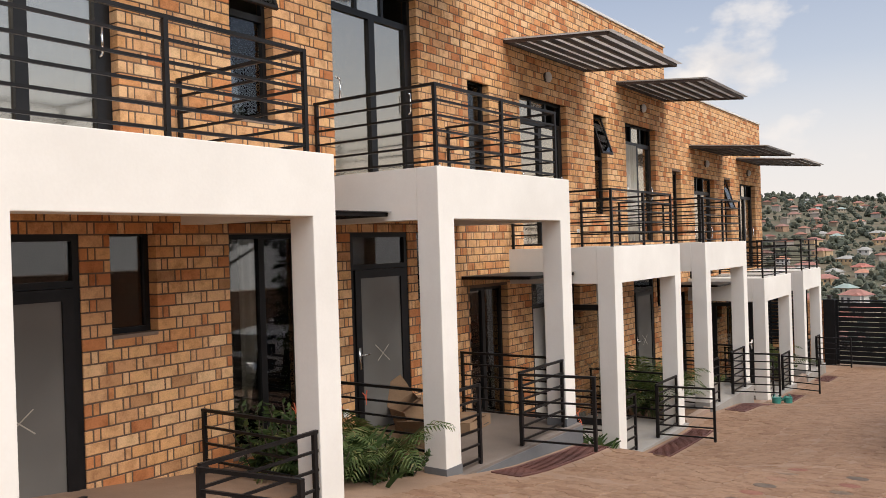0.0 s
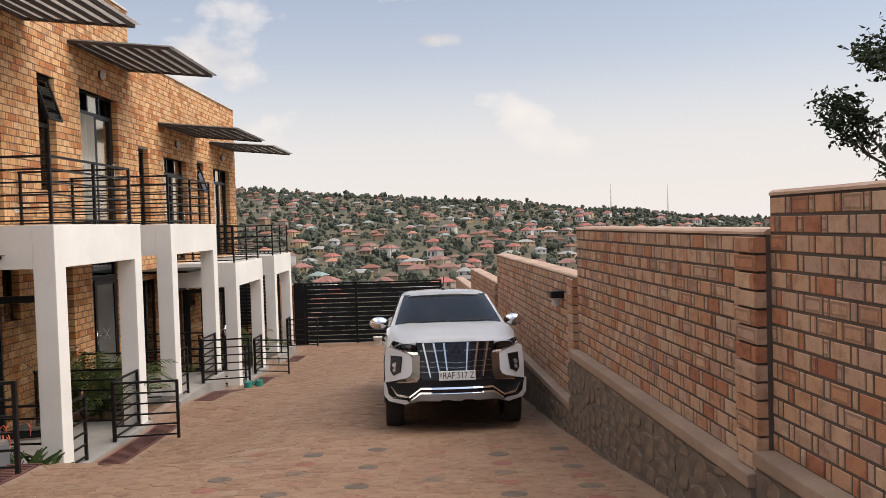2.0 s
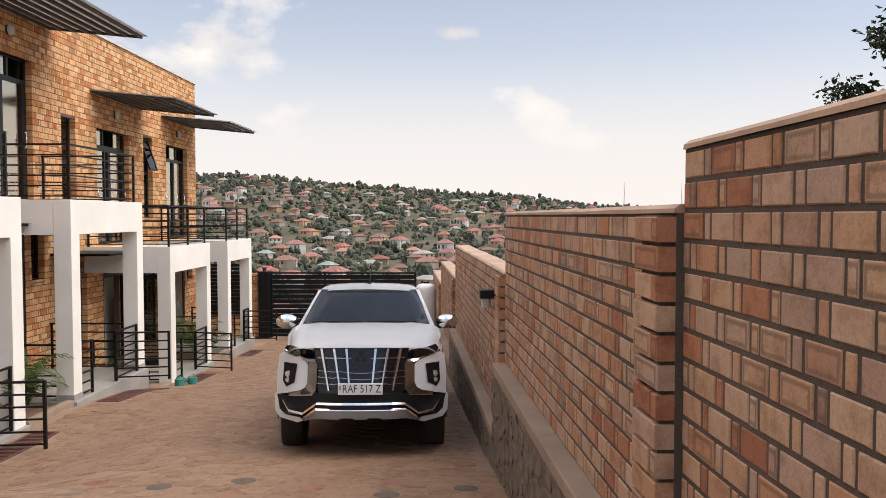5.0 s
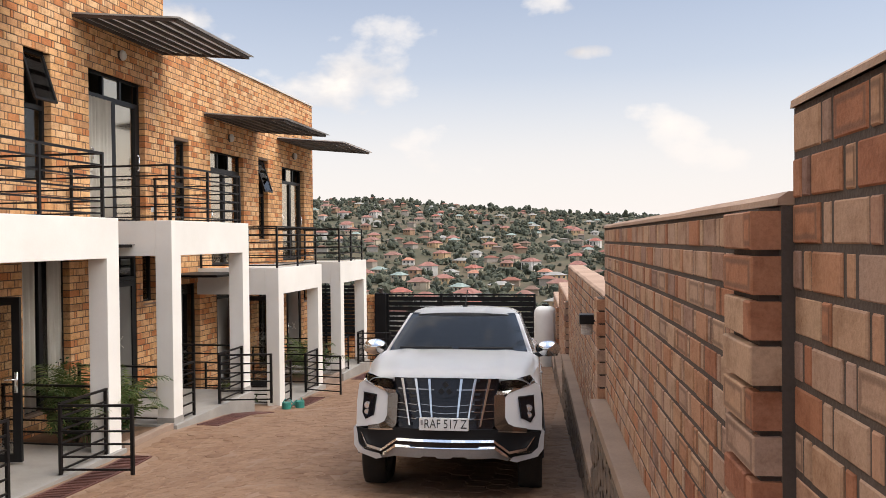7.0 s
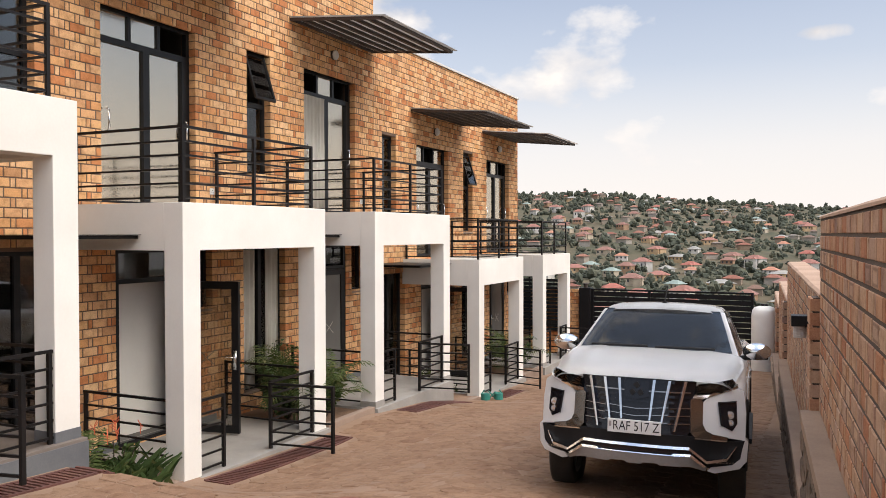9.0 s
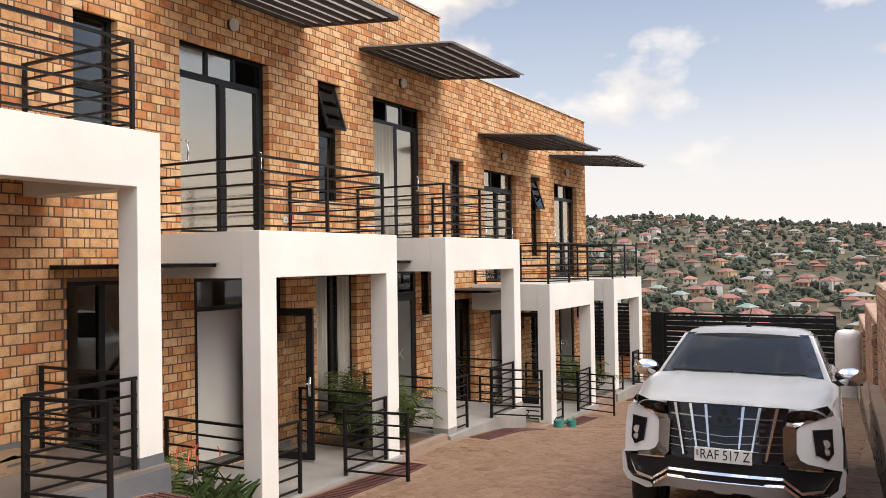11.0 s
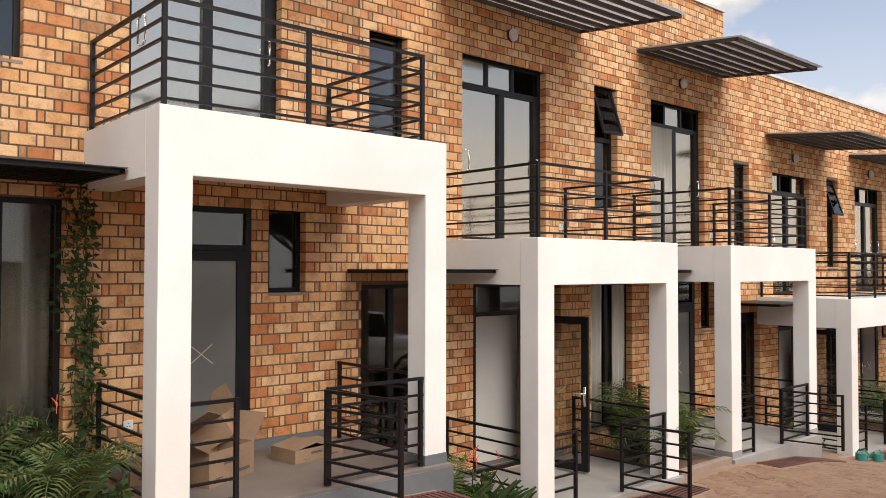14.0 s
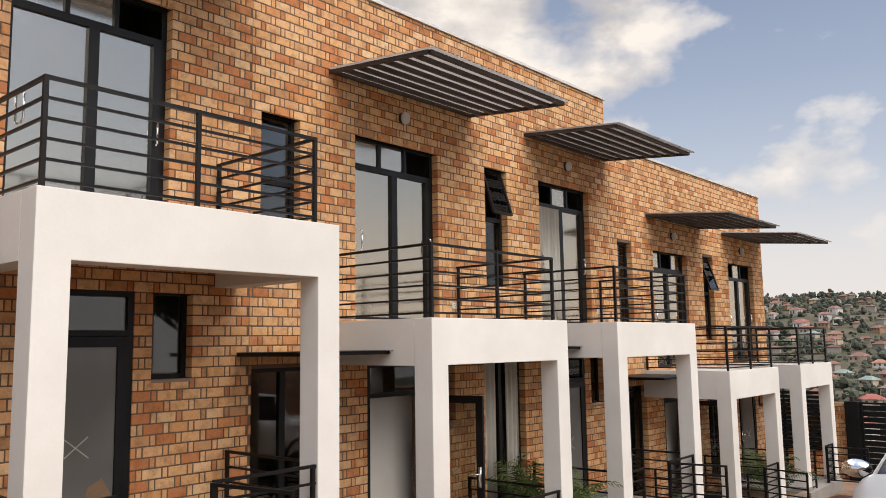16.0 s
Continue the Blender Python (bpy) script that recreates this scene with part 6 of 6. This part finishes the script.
build_shrub(-5.35, 5.28, z, 0.34, 0.85, 380, 0.085, 52)
build_shrub(-5.8, 5.95, z, 0.36, 0.8, 360, 0.085, 53)
build_creeper(6.42, z, 2.05, 6)
# bed between the second and third
z = bed_level(2)
build_heliconia(-4.72, 10.25, z, 7)
build_heliconia(-4.75, 9.95, z, 17)
build_palm(-5.35, 9.75, z, 9, 0.85, 9)
build_palm(-4.85, 9.62, z, 8, 0.72, 41)
build_shrub(-5.0, 10.35, z, 0.4, 0.5, 420, 0.09, 42)
build_palm(-5.0, 9.75, z, 6, 0.6, 19)
build_shrub(-4.8, 10.1, z, 0.38, 0.35, 260, 0.10, 10)
build_shrub(-5.6, 10.3, z, 0.3, 0.4, 200, 0.07, 18)
# bed between the third and fourth
z = bed_level(3)
build_palm(-5.05, 13.85, z, 12, 1.05, 11)
build_palm(-5.0, 14.45, z, 11, 0.95, 12)
build_palm(-5.5, 14.1, z, 9, 1.1, 22)
build_shrub(-4.85, 14.2, z, 0.42, 0.6, 480, 0.09, 13)
build_shrub(-5.3, 14.6, z, 0.42, 0.7, 480, 0.085, 43)
build_shrub(-5.25, 13.8, z, 0.40, 0.65, 420, 0.085, 44)
build_shrub(-5.6, 13.9, z, 0.35, 0.8, 300, 0.08, 14)
build_creeper(14.75, z, z + 0.95, 16)
# farther beds
z = bed_level(4)
build_palm(-5.4, 18.3, z, 8, 0.7, 24)
build_shrub(-5.0, 18.5, z, 0.4, 0.45, 220, 0.09, 25)
z = bed_level(5)
build_palm(-4.95, 22.3, z, 13, 1.05, 26)
build_palm(-5.05, 22.7, z, 11, 0.95, 27)
build_shrub(-4.85, 22.4, z, 0.4, 0.7, 320, 0.10, 28)


# ---- drain grates in front of the porches ----
GRATES = [(2.4, 5.0), (7.1, 9.35), (10.9, 13.4), (15.3, 17.5), (19.2, 20.3), (23.4, 24.6)]


def build_grate(k):
    h, y0, y1 = PORCH[k]
    a, b = GRATES[k]
    x0, x1 = FRONT_X + 0.17, FRONT_X + 0.50
    g = thing("drain_grate", (x0, a, ground(x0, a)), "red-oxide painted steel drain grate with cross slots", "drain grate", "drain grates")

    def top(y, x):
        return ground(x, y) + 0.028

    n = int((b - a) / 0.25) + 1
    for x in (x0, x1):
        bm = bmesh.new()
        for i in range(n):
            p, q = a + (b - a) * i / n, a + (b - a) * (i + 1) / n
            square_rod(bm, (x, p, top(p, x)), (x, q, top(q, x)), 0.03)
        hold(part("rim", bm, M_GRATE), g)
    m = int((b - a) / 0.062)
    for i in range(m + 1):
        y = a + (b - a) * i / m
        bm = bmesh.new()
        square_rod(bm, (x0, y, top(y, x0)), (x1, y, top(y, x1)), 0.026)
        hold(part("slot_bar", bm, M_GRATE), g)


for k in range(6):
    build_grate(k)

# ---- cartons and small things ----
M_CARD = plain("cardboard", (0.20, 0.125, 0.075), (0.32, 0.21, 0.125), 0.9, 0, 5, 60, 0.15)
M_PRINT = plain("carton_print", (0.07, 0.06, 0.05), (0.12, 0.10, 0.085), 0.9)
M_TEAL = plain("teal_plastic", (0.02, 0.16, 0.13), (0.04, 0.24, 0.20), 0.45)
M_SOCKET = plain("white_plastic", (0.66, 0.66, 0.64), (0.76, 0.76, 0.74), 0.4)


def build_carton(x, y, z, w, d, h, turn, flaps, lean=0):
    c = thing("cardboard_box", (x, y, z), "opened brown cardboard box lying on the porch floor", "cardboard box", "cartons")
    c.matrix_world = pose(x, y, z, 0, lean, turn)
    t = 0.006
    bm = bmesh.new()
    for q in ((-w / 2, w / 2, -d / 2, -d / 2 + t, 0, h), (-w / 2, w / 2, d / 2 - t, d / 2, 0, h), (-w / 2, -w / 2 + t, -d / 2 + t, d / 2 - t, 0, h), (w / 2 - t, w / 2, -d / 2 + t, d / 2 - t, 0, h), (-w / 2 + t, w / 2 - t, -d / 2 + t, d / 2 - t, 0, t)):
        box(bm, *q)
    part("box_body", bm, M_CARD, c)
    for i, (s, a) in enumerate(flaps):
        bm = bmesh.new()
        box(bm, -w / 2, w / 2, 0, d * 0.48, -t / 2, t / 2)
        f = part("flap", bm, M_CARD, c)
        f.matrix_basis = pose(0, s * d / 2, h, a if s > 0 else 180 - a, 0, 0)
    for a, b, e, g in ((-0.18, 0.05, 0.55, 0.72), (-0.36, -0.2, 0.2, 0.24), (0.15, 0.4, 0.2, 0.3)):
        boxed("print", (w / 2 + 0.001, w / 2 + 0.002, d * a, d * b, h * e, h * g), M_PRINT, c, "dark printed mark")


FL = HOUSE[1][3]
build_carton(-5.32, 7.42, FL + 0.002, 0.42, 0.62, 0.30, 25, ((1, 50), (-1, 28)), 0)
build_carton(-5.50, 8.52, FL + 0.002, 0.38, 0.62, 0.13, 8, ((1, 176), (-1, 171)), 0)
build_carton(-5.75, 7.75, FL + 0.24, 0.36, 0.55, 0.22, 48, ((1, 75), (-1, 20)), -32)
build_carton(-5.60, 7.02, FL + 0.002, 0.34, 0.46, 0.26, -20, ((1, 110), (-1, 60)), 0)


def build_socket(x, y, z):
    c = thing("wall_socket", (x, y, z), "small white outdoor socket on the brick wall", "socket", "wall sockets")
    hold(boxed("plate", (x, x + 0.014, y - 0.045, y + 0.045, z - 0.045, z + 0.045), M_SOCKET, None, "", 0.004), c)
    bm = bmesh.new()
    for dy, dz in ((-0.014, -0.01), (0.014, -0.01), (0, 0.016)):
        rod(bm, (x + 0.0135, y + dy, z + dz), (x + 0.0155, y + dy, z + dz), 0.006, 8)
    hold(part("holes", bm, M_FRAME), c)


build_socket(WALL_X, 6.95, FL + 0.42)
for y, z in ((8.95, 2.44 + 0.27), (13.2, 1.55 + 0.27), (17.35, 1.55 + 0.27), (21.5, 0.68 + 0.27)):
    build_socket(WALL_X, y, z)


def build_can(x, y, turn):
    z = ground(x, y) + 0.02
    c = thing("watering_can", (x, y, z), "small teal plastic can standing beside the drain", "watering can", "teal cans")
    bm = bmesh.new()
    rod(bm, (x, y, z), (x, y, z + 0.14), 0.09, 14)
    hold(part("body", bm, M_TEAL), c)
    bm = bmesh.new()
    a = radians(turn)
    rod(bm, (x + 0.08 * math.cos(a), y + 0.08 * math.sin(a), z + 0.05), (x + 0.2 * math.cos(a), y + 0.2 * math.sin(a), z + 0.18), 0.015, 6)
    rod(bm, (x - 0.08 * math.cos(a), y - 0.08 * math.sin(a), z + 0.12), (x - 0.02 * math.cos(a), y, z + 0.21), 0.012, 6)
    hold(part("spout_and_grip", bm, M_TEAL), c)


build_can(-4.15, 18.75, 20)
build_can(-3.95, 18.95, 200)


def build_bucket(x, y):
    z = ground(x, y) + 0.02
    c = thing("bucket", (x, y, z), "white plastic bucket standing near the gate", "bucket")
    bm = bmesh.new()
    loft(bm, [[(x + r * math.cos(i * math.tau / 20), y + r * math.sin(i * math.tau / 20), z + h) for i in range(20)] for r, h in ((0.11, 0), (0.14, 0.26), (0.148, 0.26), (0.148, 0.28), (0.135, 0.28), (0.105, 0.02))])
    hold(part("shell", bm, M_SOCKET, None, "", True), c)
    bm = bmesh.new()
    pts = [(x + 0.14 * math.cos(a), y - 0.03, z + 0.25 - 0.10 * math.sin(a)) for a in [math.pi * i / 8 for i in range(9)]]
    for p, q in zip(pts, pts[1:]):
        rod(bm, p, q, 0.005, 5)
    hold(part("handle", bm, M_STEEL), c)


build_bucket(-1.95, 26.6)


def build_tank(x, y):
    z = ground(x, y) - 0.02
    c = thing("water_tank", (x, y, z), "white rounded water tank beside the gate", "water tank")
    bm = bmesh.new()
    prof = [(0.30, 0), (0.32, 0.1), (0.32, 1.50), (0.30, 1.63), (0.24, 1.71), (0.10, 1.75), (0.0, 1.76)]
    loft(bm, [[(x + r * math.cos(i * math.tau / 24), y + r * math.sin(i * math.tau / 24), z + h) for i in range(24)] for r, h in prof])
    hold(part("shell", bm, M_SOCKET, None, "", True), c)
    bm = bmesh.new()
    rod(bm, (x, y, z + 1.75), (x, y, z + 1.80), 0.10, 16)
    hold(part("lid", bm, M_STEEL), c)


build_tank(0.46, 26.7)


# ---- clay pavers of the street ----
PITCH, STEP = 0.67, 0.25
PAVE_Y0, PAVE_Y1 = -1.0, 27.6


def paver_outline(kind):
    if kind == "disc":
        return [(0.114 * math.cos(i * math.tau / 16), 0.116 * math.sin(i * math.tau / 16)) for i in range(16)]
    pts = [(0.032, 0.0), (0.078, -0.040), (0.112, -0.077), (0.126, -0.121), (0.23, -0.121)]
    edge = [(0.332 + 0.022 * math.sin(math.tau * v / STEP), v) for v in (-0.121, -0.09, -0.05, 0.0, 0.05, 0.09, 0.121)]
    return pts + edge + [(0.23, 0.121), (0.126, 0.121), (0.112, 0.077), (0.078, 0.040)]


def build_pavers():
    rng = random.Random(4)
    street = new("pavement")
    tagged(street, "street of interlocking red and grey clay pavers, dusty and worn", "paving", kind="structure")
    outlines = {"disc": paver_outline("disc"), "left": paver_outline("bone"), "right": [(-x, y) for x, y in paver_outline("bone")[::-1]]}
    shared = {}

    def solid(pts):
        n = len(pts)
        cx, cy = sum(p[0] for p in pts) / n, sum(p[1] for p in pts) / n
        v = [(x, y, -0.02) for x, y in pts] + [(x, y, 0.026) for x, y in pts] + [(cx + (x - cx) * 0.955, cy + (y - cy) * 0.955, 0.031) for x, y in pts]
        f = [tuple(range(2 * n, 3 * n))]
        for i in range(n):
            j = (i + 1) % n
            f += [(i, j, n + j, n + i), (n + i, n + j, 2 * n + j, 2 * n + i)]
        return v, f

    data = {"grey": ([], []), "red": ([], []), "bone": ([], [])}
    singles = 0
    j0, j1 = int(PAVE_Y0 / STEP), int(PAVE_Y1 / STEP)
    for j in range(j0, j1):
        for i in range(-7, 5):
            for kind in ("disc", "left", "right"):
                x = i * PITCH + 0.136 + (0 if kind != "right" else PITCH)
                y = j * STEP + 0.05 + (0 if kind == "disc" else STEP / 2)
                cx = x + {"disc": 0, "left": 0.2, "right": -0.2}[kind]
                if cx < FRONT_X + 0.16 or cx > wall_right(y) - 0.20 or (cx < FRONT_X + 0.66 and any(a - 0.12 < y < b + 0.12 for a, b in GRATES)):
                    continue
                dzdx, dzdy = (ground(cx + 0.1, y) - ground(cx - 0.1, y)) / 0.2, (ground(cx, y + 0.1) - ground(cx, y - 0.1)) / 0.2
                m = Matrix.Translation((x, y, ground(x, y) + rng.uniform(-0.0025, 0.0025))) @ Matrix(((1, 0, 0, 0), (0, 1, 0, 0), (dzdx + rng.gauss(0, 0.006), dzdy + rng.gauss(0, 0.006), 1, 0), (0, 0, 0, 1)))
                v, f = solid(outlines[kind])
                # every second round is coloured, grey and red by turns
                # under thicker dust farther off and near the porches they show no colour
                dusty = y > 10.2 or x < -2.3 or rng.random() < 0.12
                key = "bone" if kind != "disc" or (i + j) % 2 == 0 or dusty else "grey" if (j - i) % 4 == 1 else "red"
                if singles < 295 and 7.0 < y < 10.0 and -0.9 < cx < 1.75:
                    if (kind, key) not in shared:
                        me = bpy.data.meshes.new("paver")
                        me.from_pydata(v, [], f)
                        me.materials.append({"grey": M_GREYDISC, "red": M_REDDISC, "bone": M_PAVER}[key])
                        shared[kind, key] = me
                    ob = new("paver", shared[kind, key])
                    ob.parent = street
                    ob.matrix_world = Matrix.Translation(m.translation) @ Euler((math.atan(dzdy), -math.atan(dzdx), 0)).to_matrix().to_4x4()
                    singles += 1
                    continue
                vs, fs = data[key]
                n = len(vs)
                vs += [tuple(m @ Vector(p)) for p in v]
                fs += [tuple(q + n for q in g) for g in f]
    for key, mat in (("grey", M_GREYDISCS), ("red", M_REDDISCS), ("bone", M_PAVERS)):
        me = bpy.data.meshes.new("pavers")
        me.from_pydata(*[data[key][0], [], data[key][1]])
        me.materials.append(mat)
        ob = new("pavers", me)
        ob.parent = street
        tagged(ob, "interlocking clay pavers", kind="stuff")


GREY = [(0.0, (0.110, 0.088, 0.070)), (0.5, (0.135, 0.105, 0.082)), (0.85, (0.16, 0.12, 0.09)), (1.0, (0.225, 0.15, 0.10))]
RED = [(0.0, (0.225, 0.095, 0.068)), (0.6, (0.250, 0.115, 0.080)), (1.0, (0.265, 0.160, 0.105))]
M_GREYDISC, M_GREYDISCS = brick_material("paver_grey", False, GREY), brick_material("paver_grey_joined", True, GREY)
M_REDDISC, M_REDDISCS = brick_material("paver_red", False, RED), brick_material("paver_red_joined", True, RED)
build_pavers()
